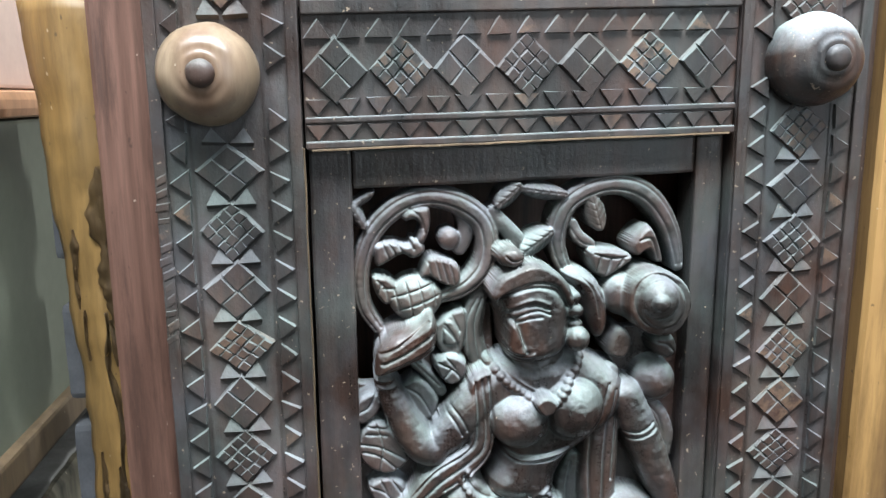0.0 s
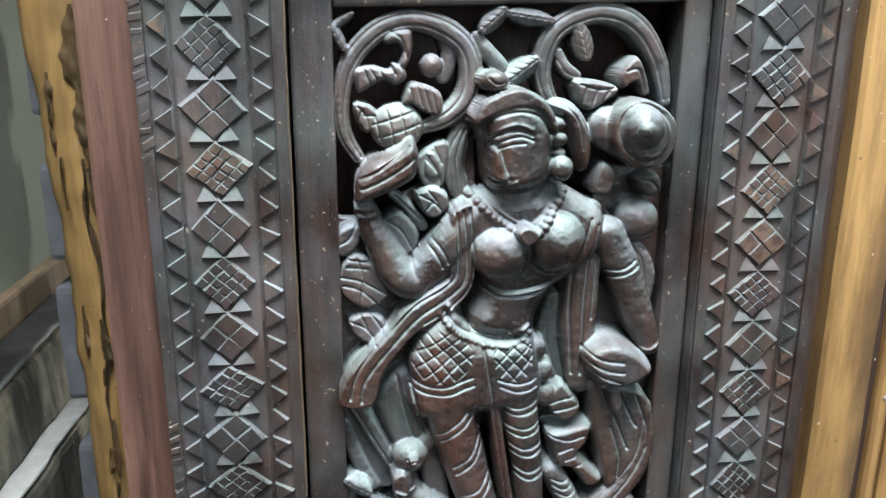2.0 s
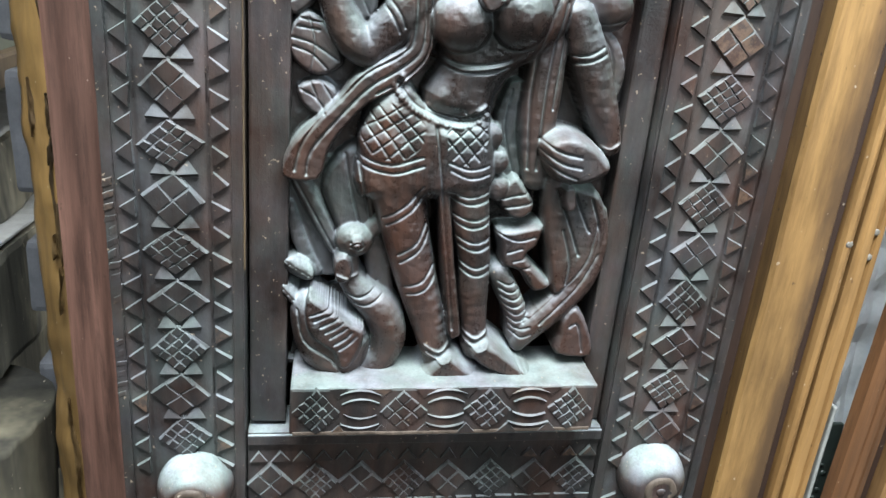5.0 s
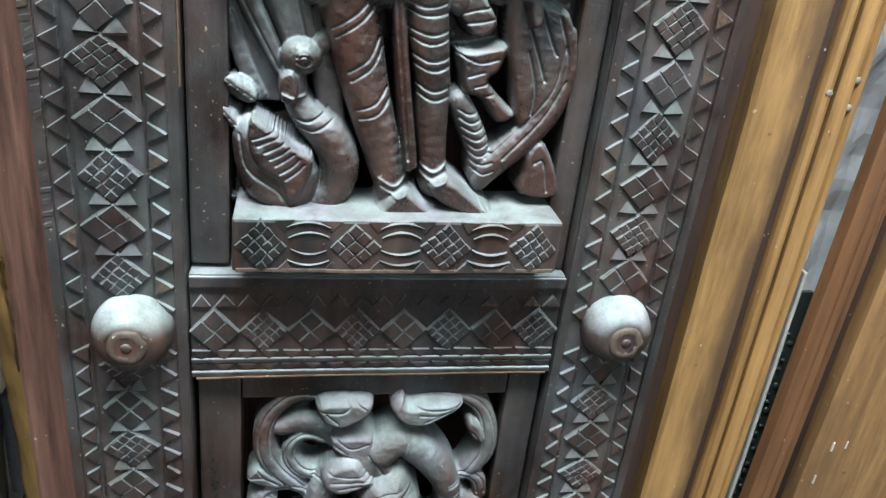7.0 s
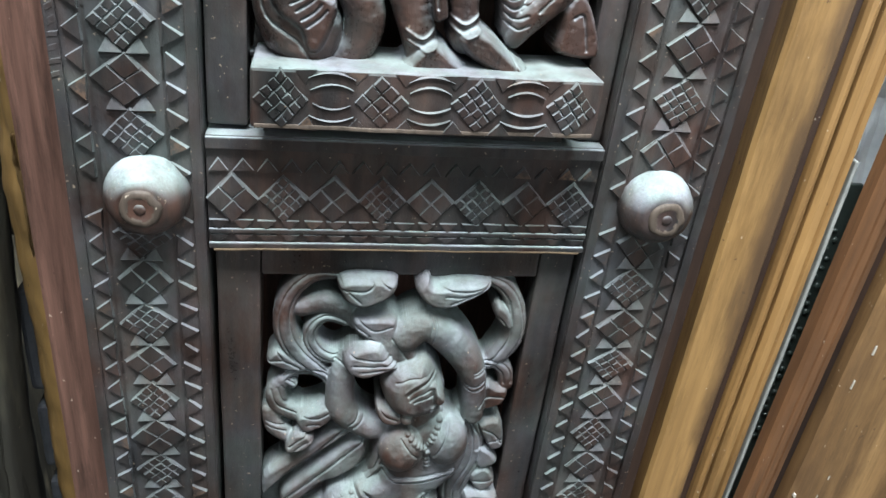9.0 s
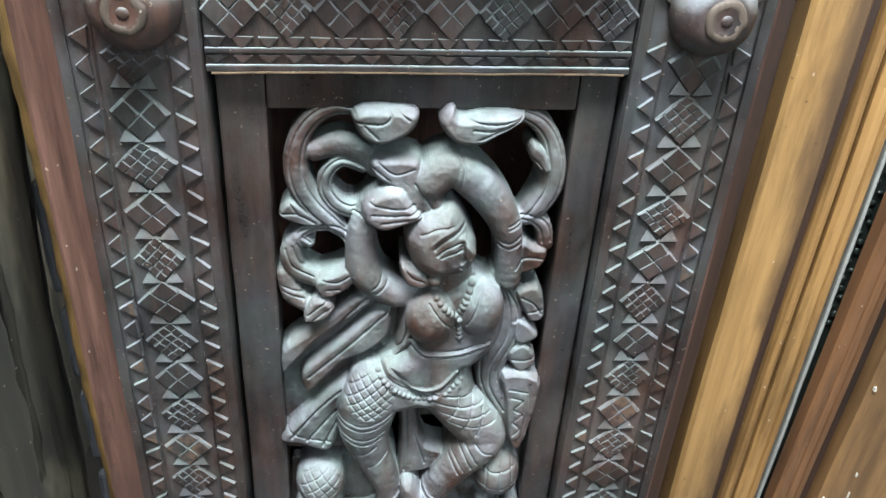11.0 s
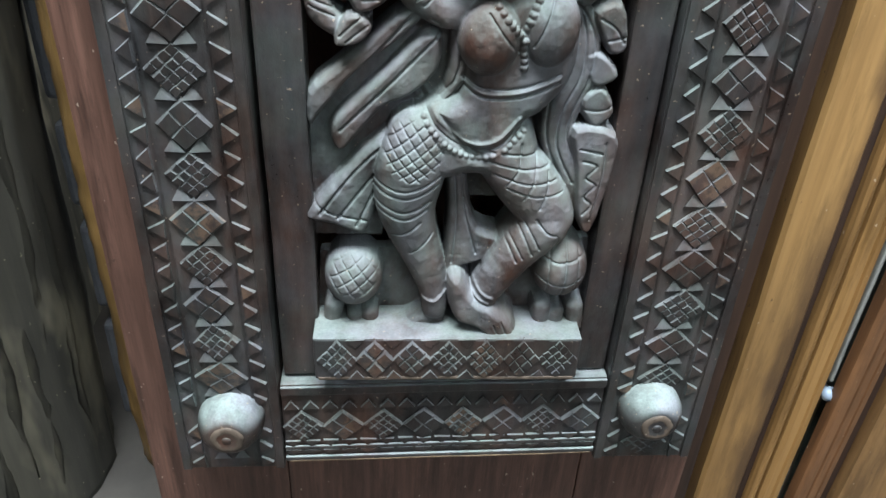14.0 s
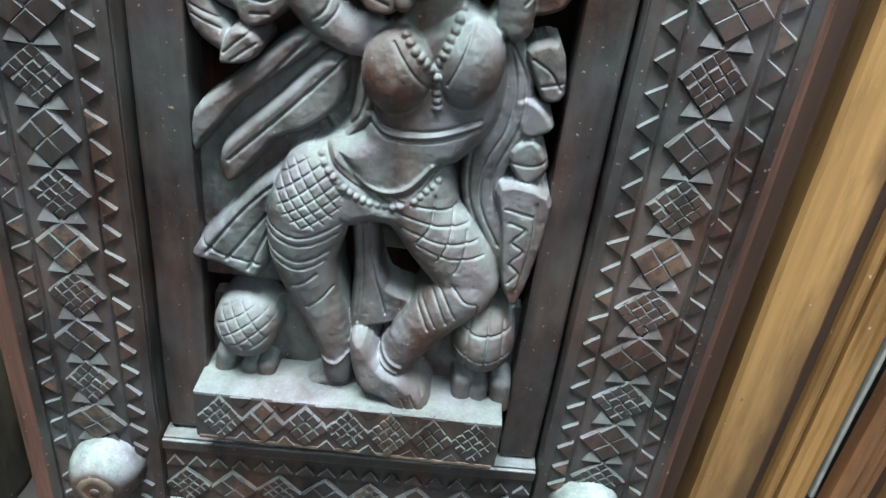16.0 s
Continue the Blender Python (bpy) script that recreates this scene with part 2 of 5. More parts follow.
def box(name, x0, x1, y0, y1, z0, z1, bevel=0.002, rough=0.0, cuts=0, skew=0.0):
    """A bevelled, slightly uneven board; skew raises its right end."""
    bm = bmesh.new()
    bmesh.ops.create_cube(bm, size=1)
    for v in bm.verts:
        v.co = Vector(((x0 + x1) / 2 + v.co.x * (x1 - x0), (y0 + y1) / 2 + v.co.y * (y1 - y0), (z0 + z1) / 2 + v.co.z * (z1 - z0)))
        v.co.z += skew * v.co.x
    if cuts:
        along = max(range(3), key=lambda i: (x1 - x0, y1 - y0, z1 - z0)[i])
        side = [e for e in bm.edges if abs((e.verts[0].co - e.verts[1].co).normalized()[along]) > 0.9]
        bmesh.ops.subdivide_edges(bm, edges=side, cuts=cuts, use_grid_fill=True)
    if bevel:
        edges = [e for e in bm.edges if len(e.link_faces) == 2 and e.calc_face_angle() > 0.8]
        bmesh.ops.bevel(bm, geom=edges, offset=bevel, segments=2, affect="EDGES", profile=0.6)
    if rough:
        for v in bm.verts:
            v.co += noise.noise_vector(v.co * 9) * rough + noise.noise_vector(v.co * 45) * rough * 0.35
    return from_bm(name, bm)


def prism(name, outline, z0, z1, bevel=0.0, cuts=0, rough=0.0):
    """An upright length of moulding with the given plan outline."""
    bm = bmesh.new()
    face = bm.faces.new([bm.verts.new((x, y, z0)) for x, y in outline])
    out = bmesh.ops.extrude_face_region(bm, geom=[face])
    for v in out["geom"]:
        if isinstance(v, bmesh.types.BMVert):
            v.co.z = z1
    if cuts:
        up = [e for e in bm.edges if abs(e.verts[0].co.z - e.verts[1].co.z) > 0.5 * (z1 - z0)]
        bmesh.ops.subdivide_edges(bm, edges=up, cuts=cuts)
    if bevel:
        up = [e for e in bm.edges if (e.verts[0].co.xy - e.verts[1].co.xy).length < 1e-6]
        bmesh.ops.bevel(bm, geom=up, offset=bevel, segments=2, affect="EDGES", profile=0.6)
    if rough:
        for v in bm.verts:
            d = noise.noise_vector(v.co * 7) * rough + noise.noise_vector(v.co * 40) * rough * 0.3
            v.co.x += d.x
            v.co.y += d.y
    return from_bm(name, bm)


def lathe(name, profile, n=40, wobble=0.0):
    """A turned shape about the y axis, pointing to -y; profile of (radius, height)."""
    verts, faces = [], []
    for r, h in profile:
        for i in range(n):
            a = 2 * math.pi * i / n
            k = 1 + wobble * noise.noise(Vector((math.cos(a) * 2, math.sin(a) * 2, h * 60)))
            verts.append((r * k * math.cos(a), -h, r * k * math.sin(a)))
    for j in range(len(profile) - 1):
        for i in range(n):
            k = (i + 1) % n
            faces.append((j * n + i, j * n + k, (j + 1) * n + k, (j + 1) * n + i))
    faces.append(tuple(range((len(profile) - 1) * n, len(profile) * n)))
    return mesh_of(name, verts, faces, True)


# ---- relief carving ----
class Relief:
    """A carved openwork panel. Heights in millimetres stand out towards the room; where nothing is carved it is cut through."""

    def __init__(self, x0, x1, z0, z1, step=0.62):
        self.x, self.z = np.arange(x0, x1 + step, step), np.arange(z0, z1 + step, step)
        self.X, self.Z = np.meshgrid(self.x, self.z)
        self.h = np.full(self.X.shape, -99.0)
        self.step, self.vein, self.settle = step, 0.45, 0.55

    def cut(self, xs, zs, pad):
        a = np.searchsorted(self.x, (min(xs) - pad, max(xs) + pad))
        b = np.searchsorted(self.z, (min(zs) - pad, max(zs) + pad))
        return np.s_[b[0] : b[1], a[0] : a[1]]

    def put(self, s, h, inside, soft=1.0):
        old = self.h[s]
        top = np.maximum(old, h)
        both = (old > -90) & inside
        d = np.maximum(soft - np.abs(old - h), 0)
        self.h[s] = np.where(inside, np.where(both, top + d * d / (4 * soft), h), old)

    def legs(self, pts):
        """Each leg of a line: its patch, the distance from it, and the share along it."""
        for p, q in zip(pts, pts[1:]):
            pad = max(p[2] if len(p) > 2 else 6, q[2] if len(q) > 2 else 6) + 3
            s = self.cut((p[0], q[0]), (p[1], q[1]), pad)
            dx, dz = q[0] - p[0], q[1] - p[1]
            t = np.clip(((self.X[s] - p[0]) * dx + (self.Z[s] - p[1]) * dz) / max(dx * dx + dz * dz, 1e-6), 0, 1)
            yield s, np.hypot(self.X[s] - p[0] - t * dx, self.Z[s] - p[1] - t * dz), t, p, q

    def smooth_line(self, pts):
        out = []
        n = len(pts)
        for i in range(n - 1):
            a, b, c, d = (np.array(pts[min(max(i + k, 0), n - 1)], float) for k in (-1, 0, 1, 2))
            for t in (0, 0.25, 0.5, 0.75):
                out.append(tuple(0.5 * (2 * b + (c - a) * t + (2 * a - 5 * b + 4 * c - d) * t * t + (3 * b - a - 3 * c + d) * t**3)))
        return out + [tuple(float(v) for v in pts[-1])]

    def limb(self, hc, k, *pts):
        """A rounded limb along the points (x, z, radius)."""
        for s, d, t, p, q in self.legs(self.smooth_line(pts) if len(pts) > 2 else pts):
            r = p[2] + (q[2] - p[2]) * t
            self.put(s, hc + k * r * np.maximum(1 - (d / r) ** 2.3, 0) ** 0.58, d < r)

    def form(self, h, rise, edge, *pts):
        """A carved pad with a smooth closed outline: it swells from h at its edge by rise over the given width."""
        n = len(pts)
        line = []
        for i in range(n):
            a, b, c, d = (np.array(pts[(i + k) % n], float) for k in (-1, 0, 1, 2))
            line += [0.5 * (2 * b + (c - a) * t + (2 * a - 5 * b + 4 * c - d) * t * t + (3 * b - a - 3 * c + d) * t**3) for t in (0, 1 / 3, 2 / 3)]
        s = self.cut([p[0] for p in line], [p[1] for p in line], 2)
        X, Z = self.X[s], self.Z[s]
        far, inside = np.full(X.shape, 1e9), np.zeros(X.shape, bool)
        for (x0, z0), (x1, z1) in zip(line, line[1:] + line[:1]):
            dx, dz = x1 - x0, z1 - z0
            t = np.clip(((X - x0) * dx + (Z - z0) * dz) / max(dx * dx + dz * dz, 1e-6), 0, 1)
            far = np.minimum(far, np.hypot(X - x0 - t * dx, Z - z0 - t * dz))
            inside ^= ((Z < z0) != (Z < z1)) & (X < dx * (Z - z0) / (dz or 1e-9) + x0)
        u = 1 - np.minimum(far / edge, 1)
        self.put(s, h + rise * (1 - u**2.2) ** 0.7, inside, 0.7)

    def scroll(self, hc, k, *pts):
        """A vine with a bead cut along it."""
        self.limb(hc, k, *pts)
        line = self.smooth_line(pts)
        for side in (-0.42, 0.5):
            moved = []
            for (x0, z0, r0), (x1, z1, r1) in zip(line, line[1:]):
                l = math.hypot(x1 - x0, z1 - z0) or 1
                moved.append((x0 - side * r0 * (z1 - z0) / l, z0 + side * r0 * (x1 - x0) / l))
            self.groove(0.9, 1.5, *moved)

    def blob(self, hc, k, x, z, rx, rz, turn=0):
        s = self.cut((x,), (z,), max(rx, rz) + 2)
        c, n = math.cos(radians(turn)), math.sin(radians(turn))
        u, v = (self.X[s] - x) * c + (self.Z[s] - z) * n, (self.Z[s] - z) * c - (self.X[s] - x) * n
        e = 1 - (u / rx) ** 2 - (v / rz) ** 2
        self.put(s, hc + k * min(rx, rz) * np.sqrt(np.maximum(e, 0)), e > 0)

    def change(self, w, amount, pts):
        line = self.smooth_line(pts) if len(pts) > 2 else pts
        s0 = self.cut([p[0] for p in line], [p[1] for p in line], 6)
        d = np.full(self.X[s0].shape, 99.0)
        for p, q in zip(line, line[1:]):
            dx, dz = q[0] - p[0], q[1] - p[1]
            t = np.clip(((self.X[s0] - p[0]) * dx + (self.Z[s0] - p[1]) * dz) / max(dx * dx + dz * dz, 1e-6), 0, 1)
            d = np.minimum(d, np.hypot(self.X[s0] - p[0] - t * dx, self.Z[s0] - p[1] - t * dz))
        self.h[s0] += np.where(self.h[s0] > -90, amount * np.exp(-((d / w) ** 2)), 0)

    def groove(self, w, depth, *pts):
        self.change(w, -1.15 * depth, [p[:2] for p in pts])

    def ridge(self, w, height, *pts):
        self.change(w, height, [p[:2] for p in pts])

    def beads(self, r, count, *pts):
        """Small pearls at even steps, each standing on what lies under it."""
        line = np.array(self.smooth_line(pts))
        run = np.r_[0, np.cumsum(np.hypot(*np.diff(line, axis=0).T))]
        for l in np.linspace(0, run[-1], int(count)):
            x, z = np.interp(l, run, line[:, 0]), np.interp(l, run, line[:, 1])
            i, j = np.searchsorted(self.z, z), np.searchsorted(self.x, x)
            base = self.h[min(i, len(self.z) - 1), min(j, len(self.x) - 1)]
            if base > -90:
                self.blob(base - 0.4, 0.8, x, z, r, r)

    def leaf(self, h, a, b, w):
        """A pointed leaf from a to b with a mid rib and slanting veins."""
        l = math.hypot(b[0] - a[0], b[1] - a[1])
        s = self.cut((a[0], b[0]), (a[1], b[1]), w + 2)
        ux, uz = (b[0] - a[0]) / l, (b[1] - a[1]) / l
        u = ((self.X[s] - a[0]) * ux + (self.Z[s] - a[1]) * uz) / l
        v = (self.Z[s] - a[1]) * ux - (self.X[s] - a[0]) * uz
        half = w * np.sqrt(np.clip(4 * u * (1 - u), 0, 1)) ** 1.2
        inside = (u > 0) & (u < 1) & (np.abs(v) < half)
        vein = np.maximum(np.cos((u * l + np.abs(v) * 0.9) * 2 * math.pi / 6.2), 0) ** 4
        top = h + 5 - 6.5 * (v / w) ** 2 - self.vein * (1.1 * vein + 1.2 * np.exp(-((v / 0.8) ** 2))) - 3 * (u - 0.55) ** 2
        self.put(s, top, inside, 0.6)

    def hatch(self, x, z, rx, rz, pitch, depth, turn=45):
        """Crossed cuts over an oval patch."""
        s = self.cut((x,), (z,), max(rx, rz))
        e = ((self.X[s] - x) / rx) ** 2 + ((self.Z[s] - z) / rz) ** 2
        total = 0
        for a in (turn, turn + 88):
            u = (self.X[s] - x) * math.cos(radians(a)) + (self.Z[s] - z) * math.sin(radians(a))
            u = u + 1.1 * np.sin(self.Z[s] * 0.11 + a)
            g = np.abs((u / pitch) % 1 - 0.5) * pitch
            total = np.maximum(total, np.exp(-((g / 0.66) ** 2)))
        self.h[s] -= np.where((e < 1) & (self.h[s] > -90), 1.1 * depth * total * np.clip((1 - e) * 5, 0, 1), 0)

    def plate(self, h, *pts):
        """A flat ground between the given corners."""
        inside = np.zeros(self.X.shape, bool)
        for (x0, z0), (x1, z1) in zip(pts, pts[1:] + pts[:1]):
            hit = (self.Z < z0) != (self.Z < z1)
            inside ^= hit & (self.X < (x1 - x0) * (self.Z - z0) / ((z1 - z0) or 1e-9) + x0)
        self.put(np.s_[:, :], np.full(self.X.shape, float(h)), inside, 0.5)

    def blur(self, a, n):
        for axis in (0, 1):
            for _ in range(2):
                c = np.cumsum(np.pad(a, [(n + 1, n) if k == axis else (0, 0) for k in (0, 1)], "edge"), axis)
                m = a.shape[axis]
                a = (np.take(c, range(2 * n + 1, 2 * n + 1 + m), axis) - np.take(c, range(0, m), axis)) / (2 * n + 1)
        return a

    def facets(self, h, solid, rng, size, keep):
        """Flat chisel cuts: each small cell leans towards one plane, unless a finer cut runs through it."""
        u, v = (self.X - self.x[0]) / size, (self.Z - self.z[0]) / size
        nx, nz = int(u.max()) + 3, int(v.max()) + 3
        site = rng.uniform(0.05, 0.95, (nz, nx, 2))
        best, cell = np.full(u.shape, 1e9), np.zeros(u.shape, int)
        for dz in (-1, 0, 1):
            for dx in (-1, 0, 1):
                i, j = np.clip(v.astype(int) + dz, 0, nz - 1), np.clip(u.astype(int) + dx, 0, nx - 1)
                d = ((j + site[i, j, 0] - u) * 1.25) ** 2 + ((i + site[i, j, 1] - v) * 0.8) ** 2
                cell, best = np.where(d < best, i * nx + j, cell), np.minimum(d, best)
        c = cell[solid]
        x, z, y = u[solid] - c % nx, v[solid] - c // nx, h[solid]
        one = np.ones_like(x)
        total = lambda a: np.bincount(c, a, nx * nz)
        rows = [one, x, z]
        m = np.array([[total(a * b) for b in rows] for a in rows]).transpose(2, 0, 1) + 1e-3 * np.eye(3)
        k = np.linalg.solve(m, np.array([total(a * y) for a in rows]).T[:, :, None])[:, :, 0]
        gap = y - (k[c] * np.stack(rows, 1)).sum(1)
        out = h.copy()
        out[solid] = y - keep * gap * np.exp(-((gap / 0.9) ** 2))
        return out

    def mesh(self, name, back=-46.0, seed=3):
        rng = np.random.default_rng(seed)
        solid = self.h > -90
        h = np.where(solid, self.h, back)
        h = np.where(h > -18, -18 + (h + 18) * 1.38, h)
        h = self.facets(h, solid, rng, 13, 0.32)
        h = self.facets(h, solid, rng, 7, 0.18)
        soft = self.blur(np.where(solid, h, -34), 1)
        near = np.abs(soft - h) < 8
        h = np.where(solid & near, 0.25 * soft + 0.75 * h, h)
        for size, amount in ((30, 0.4), (11, 0.22), (5, 0.12)):
            g = rng.normal(size=(h.shape[0] // size + 3, h.shape[1] // size + 3))
            zi, xi = np.arange(h.shape[0]) / size, np.arange(h.shape[1]) / size
            a, b = zi.astype(int), xi.astype(int)
            fa, fb = (zi - a)[:, None], (xi - b)[None]
            h = h + amount * ((g[a][:, b] * (1 - fb) + g[a][:, b + 1] * fb) * (1 - fa) + (g[a + 1][:, b] * (1 - fb) + g[a + 1][:, b + 1] * fb) * fa)
        filled = np.where(solid, h, -34)
        deep = self.blur(filled, 10) - filled
        hollow = np.clip((self.blur(filled, 2) - filled) / 0.7, 0, 1) * np.clip(1.3 - np.abs(deep) / 5, 0, 1)
        hollow = np.clip(hollow + self.settle * np.clip((-h - 2) / 14, 0, 1) * np.clip((h + 34) / 6, 0, 1), 0, 1.4)
        rubbed = np.clip((filled - self.blur(filled, 16)) / 9, 0, 1)
        index = np.cumsum(solid.ravel()).reshape(solid.shape) - 1
        cell = solid[:-1, :-1] & solid[1:, :-1] & solid[:-1, 1:] & solid[1:, 1:]
        i, j = np.nonzero(cell)
        quads = np.stack([index[i, j], index[i, j + 1], index[i + 1, j + 1], index[i + 1, j]], 1)
        count = solid.sum()
        verts = np.stack([self.X[solid], -h[solid], self.Z[solid]], 1) / 1000
        # walls round the openings, down to the back of the panel
        edges = np.concatenate([quads[:, [k, (k + 1) % 4]] for k in range(4)])
        key = np.sort(edges, 1)
        _, first, many = np.unique(key[:, 0] * count + key[:, 1], return_index=True, return_counts=True)
        rim = edges[first[many == 1]]
        used = np.unique(rim)
        low = np.zeros(count, int)
        low[used] = count + np.arange(len(used))
        base = verts[used].copy()
        base[:, 1] = -back / 1000
        walls = np.stack([rim[:, 1], rim[:, 0], low[rim[:, 0]], low[rim[:, 1]]], 1)
        verts, faces = np.concatenate([verts, base]), np.concatenate([quads, walls])
        me = bpy.data.meshes.new(name)
        me.vertices.add(len(verts))
        me.vertices.foreach_set("co", verts.ravel())
        me.loops.add(faces.size)
        me.loops.foreach_set("vertex_index", faces.ravel())
        me.polygons.add(len(faces))
        me.polygons.foreach_set("loop_start", np.arange(0, faces.size, 4))
        me.update(calc_edges=True)
        me.validate()
        me.shade_smooth()
        for tag, values in (("dust", hollow), ("wear", rubbed)):
            at = me.attributes.new(tag, "FLOAT", "POINT")
            at.data.foreach_set("value", np.r_[values[solid], np.full(len(used), 0.4)].astype(np.float32))
        return me

# ---- the room ----
def wall_piece(name, label, *b):
    ob = part(name, box(name, *b, bevel=0.0), M_WALL)
    return tagged(ob, label, "wall", kind="structure")


floor = tagged(part("floor", box("floor", -2.4, 2.4, -2.8, 1.2, -0.1, 0.0, 0.0), M_FLOOR), "grey cement floor of a crowded shop", "floor", kind="structure")
ceiling = tagged(part("ceiling", box("ceiling", -2.4, 2.4, -2.8, 1.2, 3.6, 3.7, 0.0), M_WALL), "plain painted ceiling", "ceiling", kind="structure")
wall_piece("wall_north", "dim painted wall behind the stored woodwork", -2.4, 2.4, 1.1, 1.2, 0, 3.6)
wall_piece("wall_south", "dim painted room wall", -2.4, 2.4, -2.8, -2.7, 0, 3.6)
wall_piece("wall_west", "dim painted room wall", -2.5, -2.4, -2.8, 1.2, 0, 3.6)
wall_piece("wall_east", "dim painted room wall", 2.4, 2.5, -2.8, 1.2, 0, 3.6)

# windows behind the camera and behind the frames, unseen, set around two lamps
def window(name, x, z, y, w, h, label):
    win = thing(name, label, "window", (x, y, z), kind="structure")
    for a, b, c, d in ((-w - 0.07, w + 0.07, h + 0.005, h + 0.07), (-w - 0.07, w + 0.07, -h - 0.07, -h - 0.005), (-w - 0.07, -w - 0.005, -h, h), (w + 0.005, w + 0.07, -h, h)):
        part("window_frame", box("window_frame", a, b, -0.045, 0.045, c, d, 0.004), M_TAN, win)
    part("pane", box("pane", -w, w, -0.004, 0.004, -h, h, 0.0), M_PLASTIC, win)


window("window_1", 0.80, 1.95, -2.695 + 0.05, 0.78, 0.58, "plain wooden window behind the viewer")
window("added_window", 1.70, 1.50, 1.095 - 0.05, 0.42, 0.57, "unseen wooden window added around the back fill lamp")

# ---- plain brown door that carries the carved panel ----
SK = 0.022
brown = thing("wooden_door", "plain reddish-brown wooden door behind the carved panel", "door")
part("stile_board", box("stile_board", -0.321, -0.170, 0.050, 0.086, 0.0, 2.02, 0.004, 0.0006, 40), M_BROWN, brown)
part("stile_board", box("stile_board", 0.170, 0.300, 0.050, 0.086, 0.0, 2.02, 0.004, 0.0006, 40), M_BROWN, brown)
part("bottom_board", box("bottom_board", -0.1695, 0.1695, 0.0505, 0.086, 0.0, 0.30, 0.002), M_BROWN, brown)
part("back_board", box("back_board", -0.30, 0.30, 0.150, 0.165, 0.0, 2.02, 0.002), M_BROWN, brown)
# strip and spacers darkened to stand for the shaded gap beside the door
part("shade_strip", box("shade_strip", 0.3005, 0.318, 0.060, 0.086, 0.0, 2.02, 0.003), M_SHADE, brown, "edge strip coloured as dark as the shaded gap")
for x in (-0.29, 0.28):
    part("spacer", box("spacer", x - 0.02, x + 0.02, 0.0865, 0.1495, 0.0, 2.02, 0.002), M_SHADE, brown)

# ---- carved panel ----
carved = thing("carved_door", "dark carved wooden door leaf with two relief figures and round bosses", "carved door")
rng = random.Random(7)


def mound(verts, faces, kinds, corners, low, top, inset, rise=0.0):
    """A flat-topped chip between its corners with slanting cut sides; rise shifts the top along z."""
    n, k = len(verts), len(corners)
    cx, cz = sum(c[0] for c in corners) / k, sum(c[1] for c in corners) / k
    verts += [(x, low, z) for x, z in corners]
    verts += [(cx + (x - cx) * (1 - inset), top, cz + (z - cz) * (1 - inset) + rise) for x, z in corners]
    faces.append(tuple(range(n + k, n + 2 * k)))
    kinds.append(0)
    for a in range(k):
        b = (a + 1) % k
        faces.append((n + a, n + b, n + k + b, n + k + a))
        kinds.append(1)


def chip_mesh(name, verts, faces, kinds, weld=False):
    me = mesh_of(name, verts, faces)
    me.materials.append(M_PIECE)
    me.materials.append(M_CUT)
    me.polygons.foreach_set("material_index", kinds)
    if not weld:
        for v in me.vertices:
            v.co.x += rng.uniform(-0.0005, 0.0005)
            v.co.z += rng.uniform(-0.0005, 0.0005)
    if weld:
        bm = bmesh.new()
        bm.from_mesh(me)
        bmesh.ops.remove_doubles(bm, verts=bm.verts, dist=0.00005)
        for v in bm.verts:
            v.co += Vector((rng.uniform(-1, 1), rng.uniform(-0.2, 0.2), rng.uniform(-1, 1))) * 0.00075
        bm.to_mesh(me)
        bm.free()
    return me


def lattice(name, count, a, b, cut, inset):
    """A diamond scored into count x count small chips, all of one piece."""
    verts, faces, kinds = [], [], []
    hx, hz = a / count, b / count
    for i in range(count):
        for j in range(count):
            u, v = i - (count - 1) / 2, j - (count - 1) / 2
            x, z = (u - v) * hx, (u + v) * hz
            mound(verts, faces, kinds, [(x, z - hz), (x + hx, z), (x, z + hz), (x - hx, z)], cut, rng.uniform(-0.0005, 0.0004), inset + rng.uniform(-0.04, 0.04), -0.06 * hz)
    n = len(verts)
    ring = [(0, -b), (a, 0), (0, b), (-a, 0)]
    verts += [(x, cut, z) for x, z in ring] + [(x * 1.05, FACE, z * 1.05) for x, z in ring]
    for k in range(4):
        l = (k + 1) % 4
        faces.append((n + 4 + k, n + 4 + l, n + l, n + k))
        kinds.append(0)
    return chip_mesh(name, verts, faces, kinds, True)


def wedge(name, w, h, side):
    """A slanting cut that rises from the groove to a proud lower edge."""
    p, q, r = (0.0012 * side, -0.0015), (w * side, -0.0015), (w * 0.62 * side, h)
    verts = [(p[0], 0, p[1]), (q[0], 0, q[1]), (r[0], FACE, r[1]), (p[0], FACE, p[1] - 0.003), (q[0], FACE, q[1] - 0.003)]
    faces = [(0, 1, 2), (0, 2, 3), (1, 4, 2), (0, 3, 4, 1)]
    if side < 0:
        faces = [f[::-1] for f in faces]
    return chip_mesh(name, verts, faces, [1, 0, 0, 0])


def tooth(name, w, h, side):
    verts, faces, kinds = [], [], []
    corners = [(-w * side, -h), (w * side, 0), (-w * side, h)]
    mound(verts, faces, kinds, corners[::side], FACE, 0.0, 0.10, -0.0005)
    kinds = [0, 1, 1, 1]
    return chip_mesh(name, verts, faces, kinds)


A_, B_ = 0.0230, 0.0212
FACE = 0.0032
CROSS = [lattice("carved_cross", 2, A_, B_, 0.0017, 0.13) for _ in range(4)]
GRID = [lattice("carved_lattice", 4, A_, B_, 0.0014, 0.22) for _ in range(4)]
DEEP = [lattice("carved_lattice", n, A_, B_, 0.0026, 0.24) for n in (4, 2, 3)]
WEDGE = {s: wedge("carved_wedge", 0.0175, 0.0090, s) for s in (-1, 1)}
TOOTH = {s: tooth("carved_tooth", 0.0066, 0.0088, s) for s in (-1, 1)}


